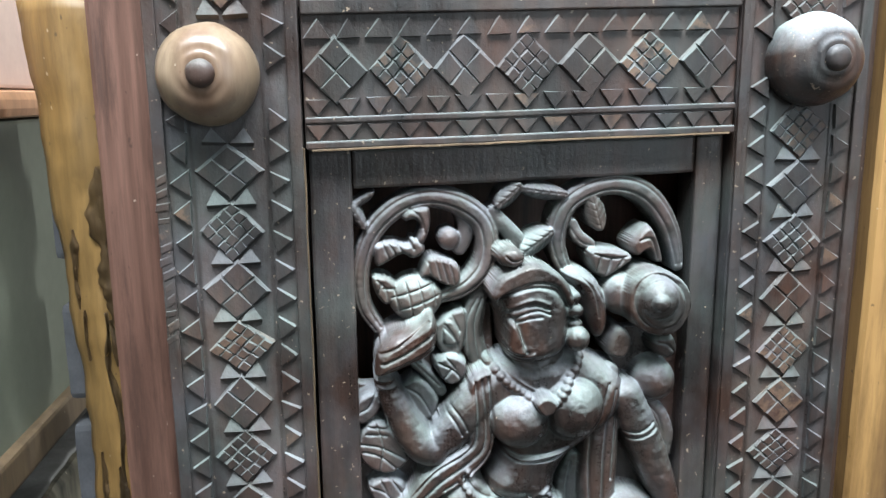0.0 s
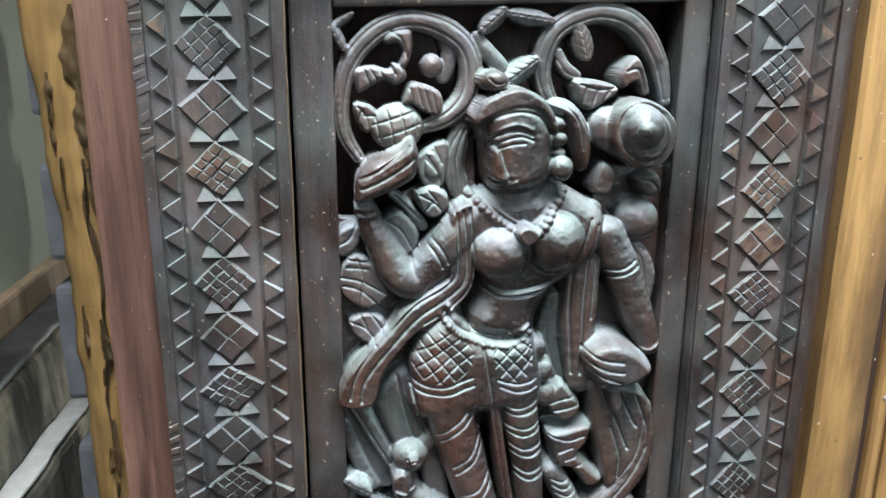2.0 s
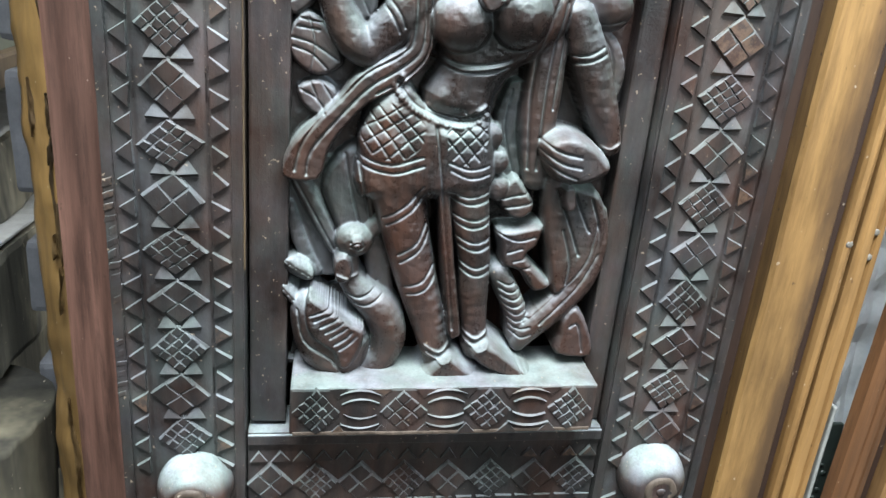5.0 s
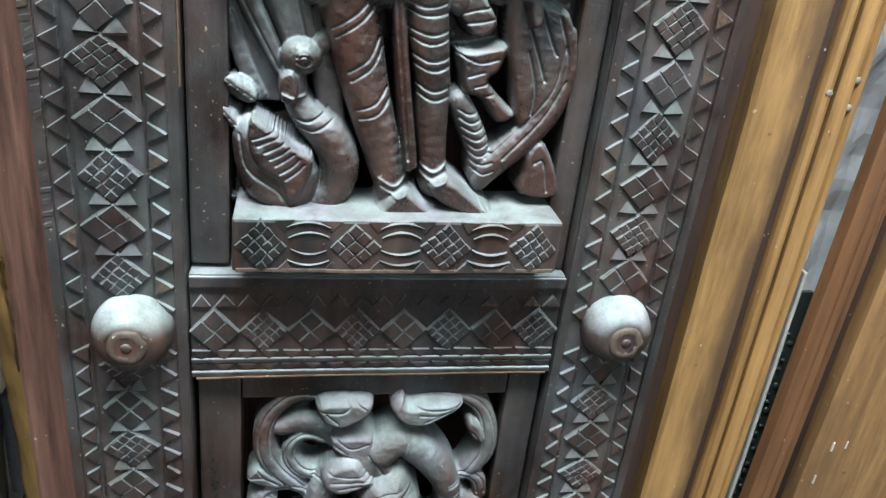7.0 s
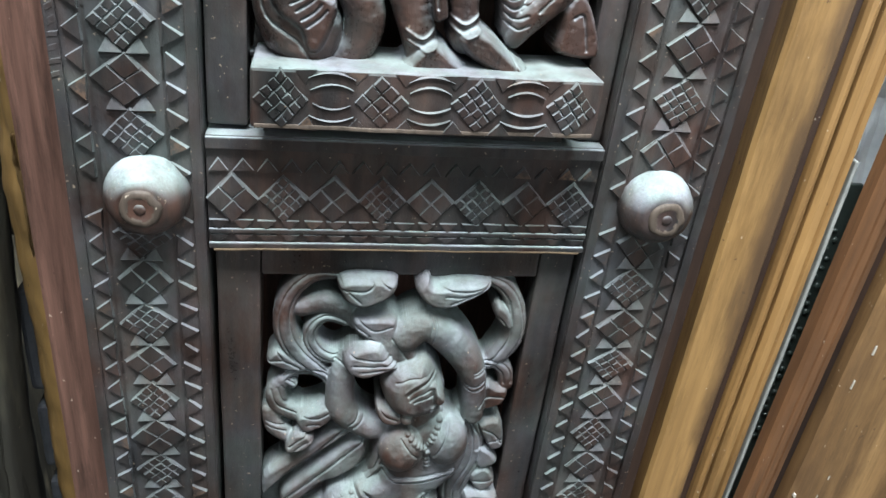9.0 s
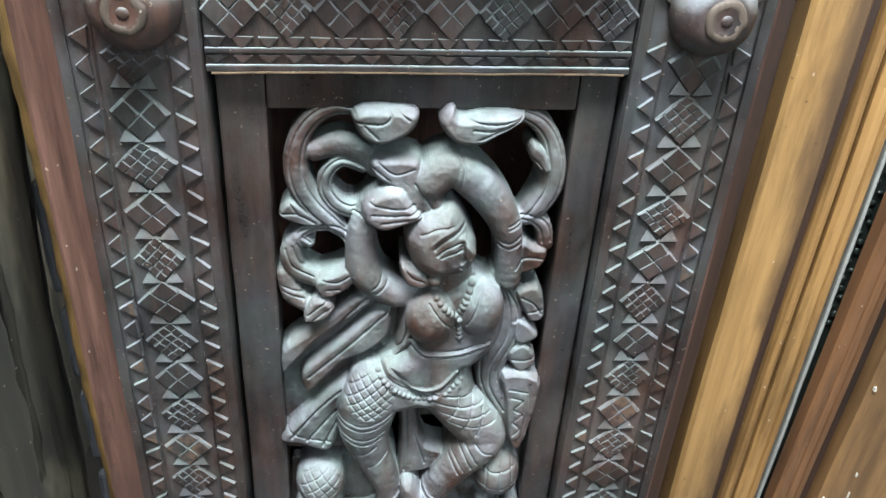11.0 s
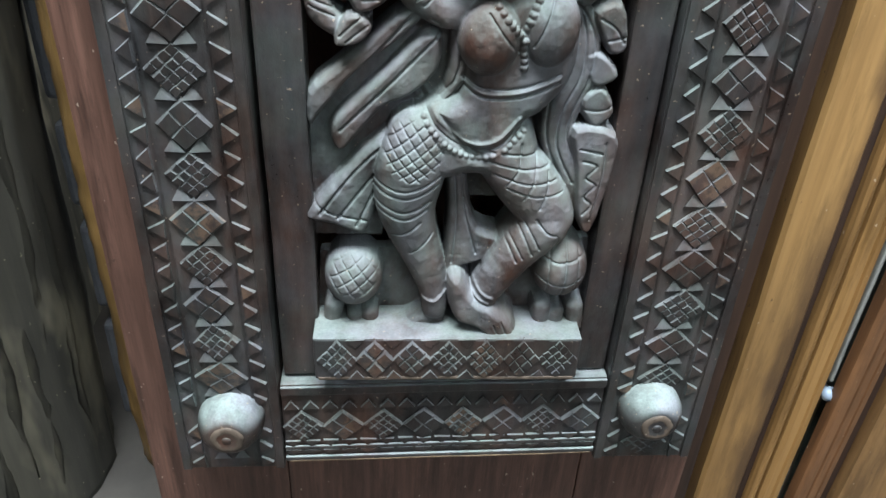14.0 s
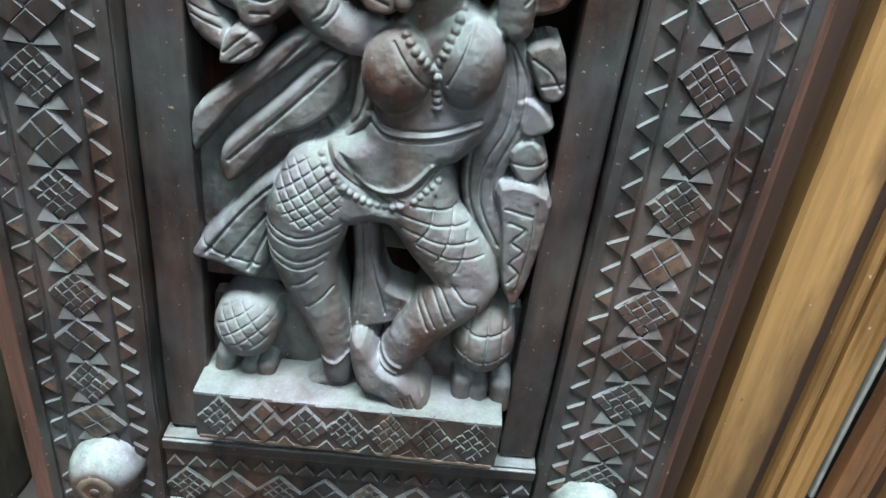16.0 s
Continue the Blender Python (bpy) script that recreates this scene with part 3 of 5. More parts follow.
def jitter(x, z, s=0.06, turn=3.0, y=0.0, slope=0.0):
    return Matrix.Translation((x, y, z)) @ Matrix.Rotation(radians(rng.uniform(-turn, turn) + slope), 4, "Y") @ Matrix.Diagonal((1 + rng.uniform(-s, s), 1 + rng.uniform(-0.15, 0.05), 1 + rng.uniform(-s, s), 1))


def stile(x, z0, z1, first, unit, phase, bosses):
    st = part("stile", box("stile", x - 0.0525, x + 0.0525, FACE, 0.050, z0, z1, 0.002, 0.0006, 60), M_BASE, carved, "upright with diamond and sawtooth carving")
    for dx, w in ((-0.0478, 0.0088), (0.0478, 0.0088), (-0.0262, 0.0018), (0.0262, 0.0018)):
        part("fillet", box("fillet", x + dx - w / 2, x + dx + w / 2, -0.0008 if w > 0.003 else 0.0022, FACE - 0.001, z0 + 0.002, z1 - 0.002, 0.0008, 0.0005, 70), M_FRAME, st)
    side = 1 if x < 0 else -1
    for a, c in ((1.16, 1.585),) if x < 0 else ():
        part("worn_edge", box("worn_edge", x + side * 0.0526 - 0.0007, x + side * 0.0526 + 0.0007, FACE - 0.0004, FACE + 0.004, a, c, 0.0003, 0.0012, 90), M_TAN, st, "pale worn arris")
    clear = lambda z, d: all(abs(z - b) > d for b in bosses)
    n0, n1 = int((first - z1) / unit) - 1, int((first - z0) / unit) + 1
    for n in range(n0, n1 + 1):
        z = first - n * unit
        zc = z - unit / 2
        if z0 + 0.022 < zc < z1 - 0.022 and clear(zc, 0.028):
            kind = GRID if (n + phase) % 2 == 0 else CROSS
            part("carved_diamond", kind[n // 2 % 4], M_PIECE, st, "", jitter(x + rng.uniform(-0.0015, 0.0015), zc, 0.09, 5))
        if z0 + 0.012 < z < z1 - 0.012 and clear(z, 0.030):
            for s in (-1, 1):
                part("carved_wedge", WEDGE[s], M_PIECE, st, "", jitter(x, z, 0.08))
    pitch = unit / 2
    for k in range(int((z1 - z0) / pitch)):
        z = z0 + (k + 0.5) * pitch
        for dx in (-0.0352, 0.0352):
            if clear(z, 0.012):
                part("carved_tooth", TOOTH[-1 if dx < 0 else 1], M_PIECE, st, "", jitter(x + dx, z, 0.12, 5))
    if x < 0:
        for k in [k for k in range(54) if k < 20 or k > 40]:
            part("carved_notch", NOTCH, M_PIECE, st, "", jitter(x - 0.0478 + rng.uniform(-0.001, 0.001), 1.045 + 0.0098 * k, 0.25, 14, rng.uniform(0, 0.0008)))
    return st


NOTCH = box("carved_notch", -0.0038, 0.0038, -0.0017, 0.001, -0.0030, 0.0030, 0.0009, skew=0.45)
stile(-0.2165, 0.215, 2.0, 1.460, 0.0438, 0, (1.635, 0.950, 0.288))
stile(0.2175, 0.222, 2.0, 1.526, 0.0449, 0, (1.643, 0.958, 0.296))


def rail(z0, z1, mid, half, rows, count, seed):
    """A cross rail: a row of diamonds with sawtooth rows above and below."""
    rl = part("rail", box("rail", -0.1625, 0.1635, FACE, 0.048, z0, z1, 0.002, 0.0005, 30, SK), M_RAIL, carved, "cross rail with diamond and zigzag carving")
    pitch = 0.326 / count
    scale = half / B_
    for i in range(count):
        x = -0.1625 + (i + 0.5) * pitch
        kind = (GRID if (i + seed) % 2 else CROSS)[i // 2 % 4]
        part("carved_diamond", kind, M_PIECE, rl, "", jitter(x, mid + SK * x, 0.04, 2, slope=-1.3) @ Matrix.Diagonal((pitch / 2 / A_ * 0.98, 1, scale, 1)))
    for z, height in rows:
        n = count * 2 + 1
        p = 0.326 / n
        for i in range(n):
            x = -0.1625 + (i + 0.5) * p
            turn = Matrix.Rotation(radians(-90 if z > mid else 90), 4, "Y")
            part("carved_tooth", TOOTH[1], M_PIECE, rl, "", jitter(x, z + SK * x, 0.08, 2) @ turn @ Matrix.Diagonal((height / 0.015, 0.8, p / 0.0205, 1)))
    for a, b in ((z0 + 0.0005, z0 + 0.006), (z1 - 0.011, z1 - 0.0005)):
        part("fillet", box("fillet", -0.162, 0.163, -0.0012, FACE - 0.001, a, b, 0.0012, 0.0004, 30, SK), M_FRAME, rl)
    part("worn_edge", box("worn_edge", -0.158, 0.159, -0.0016, 0.002, z0 - 0.0006, z0 + 0.0010, 0.0004, 0.0011, 80, SK), M_TAN, rl, "pale worn arris")
    zr = rows[-1][0] + rows[-1][1] / 2 + 0.003
    part("fillet", box("fillet", -0.162, 0.163, -0.0005, FACE - 0.001, zr - 0.0022, zr + 0.0022, 0.001, 0.0004, 30, SK), M_FRAME, rl)
    return rl


rail(1.587, 1.692, 1.6425, 0.0232, ((1.6715, 0.015), (1.6165, 0.014), (1.5985, 0.013)), 7, 0)
rail(0.907, 1.007, 0.9530, 0.0215, ((0.9830, 0.012), (0.9285, 0.011), (0.9165, 0.008)), 8, 0)
rail(0.231, 0.3345, 0.2790, 0.0205, ((0.3090, 0.012), (0.2545, 0.011), (0.2425, 0.008)), 8, 1)

# plain inner frames round the openwork
def inner(name, *b, skew=SK):
    part(name, box(name, *b, bevel=0.0025, rough=0.0008, cuts=24, skew=skew), M_FRAME, carved, "plain dark inner frame")


inner("frame_upright", -0.1615, -0.1300, 0.014, 0.047, 1.008, 1.584, skew=0)
inner("frame_upright", 0.1400, 0.1625, 0.014, 0.047, 1.012, 1.589, skew=0)
inner("frame_head", -0.1295, 0.1395, 0.015, 0.047, 1.556, 1.5855)
inner("frame_upright", -0.1590, -0.1215, 0.013, 0.047, 0.336, 0.904, skew=0)
inner("frame_upright", 0.1300, 0.1620, 0.013, 0.047, 0.340, 0.909, skew=0)
inner("frame_head", -0.1210, 0.1295, 0.014, 0.047, 0.873, 0.9065)
inner("frame_upright", -0.1615, -0.1200, 0.014, 0.047, 1.693, 2.0, skew=0)
inner("frame_upright", 0.1250, 0.1625, 0.014, 0.047, 1.697, 2.0, skew=0)
inner("frame_panel", -0.1195, 0.1245, 0.020, 0.047, 1.695, 2.0)

# bosses
DOME = [(0.0345, 0.0), (0.0352, 0.006), (0.0345, 0.013), (0.0325, 0.020), (0.0285, 0.0275), (0.0235, 0.033), (0.0180, 0.0360), (0.0165, 0.0358), (0.0140, 0.0378), (0.0110, 0.0386), (0.0095, 0.0382)]
TIP = [(0.0095, 0.0), (0.0092, 0.0035), (0.0075, 0.0055), (0.0045, 0.0066), (0.0015, 0.0070)]
ring_mesh = lathe("raw_ring", [(0.0172, -0.001), (0.0170, 0.0014), (0.0150, 0.0026), (0.0118, 0.0030), (0.0090, 0.0022), (0.0082, 0.0008)], 30, 0.12)
boss_mesh, tip_mesh = lathe("boss", DOME, 44, 0.03), lathe("tip", TIP, 24, 0.03)
for x, z in ((-0.2265, 1.637), (0.2205, 1.645), (-0.2075, 0.952), (0.2185, 0.962), (-0.2115, 0.291), (0.2115, 0.300)):
    k = 1.0 if z > 1.5 else 0.93
    worn = z > 1.5 and x < 0
    b = part("boss", boss_mesh.copy() if worn else boss_mesh, M_BOSS_WORN if worn else M_BOSS, carved, "rounded turned boss worn to tan wood" if worn else "rounded turned wooden boss", Matrix.Translation((x, 0.004, z)) @ Matrix.Rotation(rng.uniform(0, 6), 4, "Y") @ Matrix.Diagonal((k, k, k, 1)))
    low = z < 1.5
    part("tip", tip_mesh, M_TIP, b, "small dark turned tip", Matrix.Translation((0, -0.0365 if low else -0.0375, 0)) @ Matrix.Diagonal((0.55, 0.45, 0.55, 1) if low else (1, 1, 1, 1)))
    if low:
        part("raw_ring", ring_mesh, M_RAW, b, "rough unpolished wooden ring", Matrix.Translation((0, -0.0358, 0)))


# plinths under the figures
def plinth(x0, x1, z0, z1, depth, count, skew, bowed):
    pl = part("plinth", box("plinth", x0, x1, -depth, 0.044, z0, z1, 0.0025, 0.0012, 24, skew), M_RAIL, carved, "dusty ledge with a chip-carved front")
    part("worn_edge", box("worn_edge", x0 + 0.003, x1 - 0.003, -depth - 0.0008, -depth + 0.004, z0 - 0.0004, z0 + 0.0030, 0.0008, 0.0016, 70, skew), M_RAW, pl, "rough worn lower edge")
    pitch = (x1 - x0 - 0.008) / count
    for i in range(count):
        x = x0 + 0.004 + (i + 0.5) * pitch
        mid = (z0 + z1) / 2 + skew * x
        if i % 2 == 0 or not bowed:
            part("carved_diamond", DEEP[(0, 1, 2, 0, 0, 2, 0)[i % 7]], M_PIECE, pl, "", jitter(x, mid, 0.05, 3, -depth - 0.0015) @ Matrix.Diagonal((pitch / 2 / A_ * 1.12, 1.0, (z1 - z0) / 2 / B_ * 0.96, 1)))
        else:
            for dz, bend in ((0.36, 1), (0.17, 1), (-0.06, -1), (-0.26, -1)):
                part("carved_arc", ARC, M_PIECE, pl, "", jitter(x, mid + dz * (z1 - z0), 0.10, 4, -depth - 0.0003) @ Matrix.Diagonal((pitch * (0.50 if abs(dz) > 0.2 else 0.40), 1, 0.0042 * bend, 1)))
        for dz, turn in ((0.38, 90), (-0.38, -90)):
            if i < count - 1:
                part("carved_tooth", TOOTH[1], M_PIECE, pl, "", jitter(x + pitch / 2, mid + dz * (z1 - z0), 0.08, 4, -depth - 0.0008) @ Matrix.Rotation(radians(turn), 4, "Y") @ Matrix.Diagonal((0.8, 0.6, 1.0, 1)))


def arc_mesh(n=9):
    """A shallow raised stroke, bowed upwards, of unit half-width."""
    verts, faces = [], []
    for i in range(n):
        u = 2 * i / (n - 1) - 1
        z, w = 1 - u * u, 0.28 * (1 - 0.7 * u * u)
        verts += [(u, 0.0006, z - w), (u, -0.0016, z + 0.1 * w), (u, 0.0006, z + w)]
    for i in range(n - 1):
        for k in (0, 1):
            faces.append((3 * i + k, 3 * i + 3 + k, 3 * i + 4 + k, 3 * i + 1 + k))
    return mesh_of("carved_arc", verts, faces)


ARC = arc_mesh()
plinth(-0.1245, 0.1395, 1.027, 1.0725, 0.0300, 7, 0.025, True)
plinth(-0.1245, 0.1240, 0.357, 0.4055, 0.0180, 7, 0.0, False)
# dark strips put in for the shadow line between plinth and rail
for z0, z1 in ((1.0085, 1.0255), (0.336, 0.3555)):
    part("plinth_shadow_strip", box("plinth_shadow_strip", -0.121, 0.129, 0.012, 0.044, z0, z1, 0.002), M_FRAME, carved, "dark strip standing for the shadowed gap under the ledge")

# relief carvings
A = Relief(-134, 150, 1060, 1572)
B = Relief(-126, 140, 396, 880)
B.vein, B.settle = 0.4, 0.0
# upper relief: grounds behind the figure
A.plate(-34, (-48, 1393), (111, 1388), (117, 1363), (151, 1251), (123, 1192), (-97, 1208), (-120, 1263), (-77, 1317))
A.plate(-33, (-135, 1392), (-112, 1391), (-72, 1317), (-91, 1303), (-96, 1272), (-137, 1244), (-138, 1315))
A.plate(-33, (79, 1430), (142, 1429), (151, 1290), (107, 1364), (81, 1394))
A.plate(-34, (-64, 1417), (-21, 1458), (-17, 1388), (-48, 1389), (-80, 1409))
# upper relief: scrolling vines and leaves
A.scroll(-24, 0.75, (-113, 1441, 5.1), (-123, 1458, 6.4), (-126, 1479, 7.2), (-123, 1500, 7.6), (-116, 1517, 8.1), (-104, 1531, 8.5), (-88, 1541, 8.5), (-67, 1544, 8.5), (-46, 1538, 9.5), (-30, 1525, 9.3), (-25, 1506, 9.9), (-29, 1488, 9.5), (-41, 1474, 8.5), (-55, 1467, 6.8), (-66, 1464, 5.1))
A.limb(-28, 0.7, (-51, 1536, 4.2), (-43, 1524, 6.0), (-43, 1512, 6.8), (-47, 1503, 6.4))
A.blob(-24, 0.75, -56, 1511, 8.9, 9.3, 0)
A.form(-24, 8, 4.2, (-93, 1530), (-88, 1536), (-73, 1538), (-70, 1531), (-71, 1519), (-76, 1508), (-82, 1511), (-79, 1521), (-83, 1527), (-90, 1526))
A.groove(0.9, 1.2, (-87, 1536), (-79, 1530), (-75, 1517))
A.form(-24, 8, 4.2, (-114, 1509), (-102, 1512), (-89, 1509), (-86, 1514), (-77, 1510), (-75, 1502), (-84, 1496), (-93, 1500), (-106, 1493), (-113, 1491), (-115, 1500))
A.groove(0.8, 1.5, (-108, 1509), (-103, 1497))
A.groove(0.8, 1.5, (-103, 1509), (-97, 1499))
A.groove(0.8, 1.5, (-96, 1508), (-91, 1500))
A.groove(0.8, 1.5, (-89, 1512), (-84, 1505))
A.form(-22, 8, 3.8, (-80, 1483), (-73, 1498), (-63, 1498), (-51, 1493), (-47, 1484), (-50, 1474), (-61, 1475), (-72, 1482))
A.groove(0.8, 1.5, (-57, 1494), (-53, 1477))
A.groove(0.8, 1.5, (-63, 1496), (-58, 1478))
A.groove(0.8, 1.5, (-68, 1497), (-64, 1481))
A.groove(0.8, 1.5, (-73, 1494), (-71, 1484))
A.form(-24, 8, 3.8, (-117, 1483), (-106, 1484), (-97, 1476), (-98, 1467), (-106, 1460), (-114, 1468))
A.groove(0.8, 1.2, (-113, 1481), (-107, 1474), (-105, 1463))
A.groove(0.8, 1.2, (-108, 1474), (-98, 1474))
A.groove(0.8, 1.2, (-110, 1477), (-113, 1470))
A.blob(-22, 0.62, -83, 1465, 21.2, 18.7, 0)
A.hatch(-84, 1467, 19.6, 17.0, 9.5, 1.7, 18)
A.form(-24, 7, 3.4, (-61, 1446), (-52, 1444), (-47, 1427), (-57, 1424), (-63, 1429))
A.groove(0.9, 1.2, (-60, 1442), (-54, 1434), (-50, 1426))
A.limb(-28, 0.5, (-28, 1472, 5.4), (-34, 1455, 9.0), (-38, 1435, 9.5), (-34, 1417, 9.0), (-28, 1404, 7.2))
A.groove(0.8, 1.4, (-33, 1462), (-42, 1442), (-40, 1411))
A.groove(0.8, 1.4, (-29, 1462), (-36, 1440), (-32, 1408))
A.groove(0.8, 1.4, (-25, 1460), (-30, 1438), (-26, 1410))
A.form(-22, 8, 3.8, (-69, 1414), (-55, 1419), (-43, 1411), (-45, 1398), (-57, 1392), (-67, 1402))
A.groove(0.8, 1.3, (-66, 1412), (-55, 1406), (-48, 1398))
A.groove(0.8, 1.3, (-60, 1416), (-53, 1407))
A.groove(0.8, 1.3, (-62, 1399), (-56, 1406))
A.limb(-24, 0.6, (-88, 1412, 3.6), (-75, 1401, 4.5), (-63, 1385, 4.5))
A.groove(0.9, 1.2, (-85, 1411), (-65, 1390))
A.form(-27, 8, 4.0, (-95, 1393), (-80, 1398), (-65, 1378), (-74, 1361), (-89, 1372))
A.groove(0.9, 1.2, (-92, 1391), (-81, 1383), (-72, 1367))
A.form(-28, 8, 3.8, (-68, 1442), (-45, 1455), (-42, 1435), (-49, 1414), (-65, 1420))
A.groove(0.8, 1.2, (-61, 1440), (-52, 1429), (-48, 1416))
A.groove(0.8, 1.2, (-54, 1449), (-48, 1436))
A.leaf(-20, (-20, 1535), (1, 1554), 7.7)
A.leaf(-20, (-1, 1550), (38, 1544), 7.2)
A.leaf(-20, (-134, 1545), (-121, 1521), 5.6)
A.leaf(-22, (-133, 1537), (-113, 1550), 4.2)
A.limb(-22, 0.7, (-21, 1533, 4.2), (-12, 1520, 6.8), (-1, 1508, 6.8), (1, 1501, 4.5))
A.leaf(-18, (-1, 1497), (26, 1517), 9.0)
A.scroll(-24, 0.75, (49, 1473, 4.3), (38, 1485, 6.3), (31, 1503, 7.7), (32, 1520, 8.6), (39, 1536, 9.0), (54, 1546, 9.0), (74, 1551, 9.0), (95, 1547, 9.5), (111, 1535, 9.5), (124, 1515, 8.5), (130, 1497, 7.1), (133, 1482, 4.8))
A.leaf(-22, (58, 1542), (66, 1514), 9.0)
A.limb(-24, 0.7, (44, 1521, 3.6), (48, 1510, 5.9), (58, 1503, 5.0))
A.groove(0.9, 1.2, (42, 1516), (49, 1506), (58, 1502))
A.form(-20, 8, 4.0, (54, 1499), (69, 1501), (87, 1497), (91, 1491), (81, 1483), (68, 1476), (58, 1483))
A.groove(0.8, 1.3, (59, 1497), (73, 1493), (86, 1494))
A.groove(0.8, 1.3, (64, 1494), (61, 1483))
A.groove(0.8, 1.3, (73, 1493), (69, 1480))
A.groove(0.8, 1.3, (82, 1492), (77, 1484))
A.form(-20, 9, 4.0, (88, 1502), (94, 1513), (104, 1519), (112, 1505), (116, 1490), (109, 1488), (103, 1498), (94, 1493))
A.groove(0.9, 1.3, (95, 1507), (104, 1508), (110, 1492))
# upper relief: head, hair knot and raised hand
A.form(-18, 14, 9.9, (33, 1483), (49, 1486), (63, 1474), (70, 1455), (69, 1435), (61, 1428), (55, 1440), (46, 1460), (40, 1471))
A.groove(0.8, 1.0, (43, 1483), (55, 1470), (60, 1448))
A.groove(0.8, 1.0, (52, 1483), (64, 1461))
A.limb(-16, 0.5, (84, 1463, 18.0), (105, 1460, 25.6))
A.form(-4, 7, 3.1, (102, 1488), (117, 1483), (129, 1473), (133, 1458), (129, 1445), (120, 1435), (105, 1433), (91, 1439), (82, 1451), (80, 1464), (83, 1477), (91, 1485))
A.form(3, 5, 3.6, (102, 1484), (115, 1478), (123, 1468), (125, 1457), (119, 1445), (108, 1440), (97, 1443), (88, 1453), (85, 1465), (88, 1476), (94, 1482))
A.blob(6, 0.62, 102, 1465, 15.3, 15.3, 0)
A.blob(14, 0.6, 100, 1465, 6.8, 6.8, 0)
A.groove(0.8, 1.0, (87, 1471), (94, 1481), (107, 1483), (119, 1473), (122, 1458), (116, 1445), (104, 1442), (92, 1447), (86, 1460), (87, 1471))
A.form(-20, 8, 4.3, (72, 1420), (81, 1437), (93, 1426), (88, 1409), (74, 1411))
A.form(-20, 8, 4.3, (110, 1423), (127, 1427), (132, 1414), (124, 1406), (113, 1412))
A.groove(0.9, 1.2, (109, 1422), (121, 1420), (129, 1412))
A.blob(-22, 0.72, 115, 1386, 19.0, 19.0, 0)
A.groove(0.9, 1.2, (100, 1376), (111, 1373), (125, 1377))
A.limb(-22, 0.6, (104, 1370, 5.0), (119, 1359, 7.0), (129, 1338, 7.0), (128, 1316, 5.0))
A.groove(0.9, 1.2, (107, 1368), (120, 1354), (127, 1329))
A.limb(-14, 0.5, (13, 1406, 24.3), (15, 1421, 19.8))
A.form(-12, 22, 17.8, (-25, 1473), (-21, 1484), (-11, 1490), (5, 1494), (20, 1490), (29, 1481), (36, 1466), (37, 1444), (34, 1428), (25, 1418), (8, 1413), (-7, 1415), (-15, 1422), (-18, 1438), (-21, 1455), (-24, 1464))
A.form(5, 5, 4.0, (-29, 1474), (-23, 1486), (-13, 1492), (3, 1497), (18, 1492), (29, 1482), (35, 1466), (30, 1463), (21, 1478), (3, 1481), (-16, 1475), (-26, 1469))
A.groove(1.0, 1.6, (-26, 1468), (-16, 1474), (3, 1479), (20, 1475), (29, 1462))
A.blob(2, 0.7, -13, 1501, 9.8, 8.1, 0)
A.groove(0.8, 1.0, (-18, 1503), (-13, 1499), (-6, 1500))
A.ridge(1.5, 0.9, (-19, 1461), (-9, 1467), (3, 1470), (14, 1466))
A.groove(1.1, 1.5, (-18, 1457), (-9, 1463), (3, 1465), (14, 1462))
A.blob(8, 0.32, -1, 1460, 12.8, 4.2, 6)
A.groove(0.8, 1.4, (-13, 1455), (-5, 1459), (6, 1461), (15, 1458))
A.groove(0.8, 1.2, (-11, 1452), (-2, 1455), (9, 1456))
A.form(8, 7, 3.4, (-16, 1453), (-11, 1452), (-7, 1440), (-3, 1429), (-10, 1428), (-17, 1432), (-17, 1443))
A.groove(1.0, 1.4, (-18, 1431), (-10, 1427), (-2, 1429))
A.ridge(1.4, 1.3, (-12, 1425), (-4, 1424), (3, 1427))
A.groove(0.8, 1.4, (-12, 1423), (-4, 1422), (3, 1424))
A.ridge(1.3, 1.0, (-10, 1421), (-3, 1420), (3, 1421))
A.blob(2, 0.7, 35, 1468, 6.4, 6.4, 0)
A.blob(3, 0.7, 36, 1458, 7.6, 6.0, 0)
A.blob(2, 0.7, 38, 1447, 5.4, 4.5, 0)
A.blob(4, 0.75, 39, 1436, 9.5, 9.9, 0)
A.form(-6, 13, 8.5, (-117, 1419), (-115, 1432), (-106, 1443), (-96, 1447), (-83, 1453), (-74, 1459), (-69, 1450), (-70, 1433), (-77, 1425), (-92, 1418), (-107, 1412), (-117, 1411))
A.groove(1.0, 1.7, (-113, 1430), (-96, 1439), (-76, 1454))
A.groove(1.0, 1.7, (-112, 1423), (-92, 1432), (-73, 1445))
A.groove(1.0, 1.7, (-106, 1417), (-90, 1424), (-74, 1433))
# upper relief: body
A.form(-18, 17, 17.8, (-44, 1396), (-26, 1413), (-3, 1417), (42, 1420), (70, 1407), (85, 1392), (81, 1364), (57, 1342), (41, 1331), (30, 1312), (24, 1291), (-20, 1297), (-28, 1315), (-16, 1338), (-25, 1368), (-42, 1385))
A.limb(-12, 0.7, (-110, 1403, 8.1), (-102, 1383, 11.0), (-92, 1362, 13.2), (-81, 1347, 14.8), (-73, 1342, 14.0))
A.limb(-12, 0.62, (-73, 1343, 13.5), (-52, 1362, 16.2), (-35, 1382, 17.1), (-23, 1395, 15.3))
A.ridge(1.3, 1.5, (-118, 1405), (-110, 1404), (-102, 1405))
A.ridge(1.3, 1.5, (-118, 1400), (-109, 1398), (-101, 1400))
A.groove(0.9, 1.4, (-65, 1379), (-56, 1369), (-50, 1357))
A.groove(0.9, 1.4, (-60, 1382), (-51, 1372), (-46, 1361))
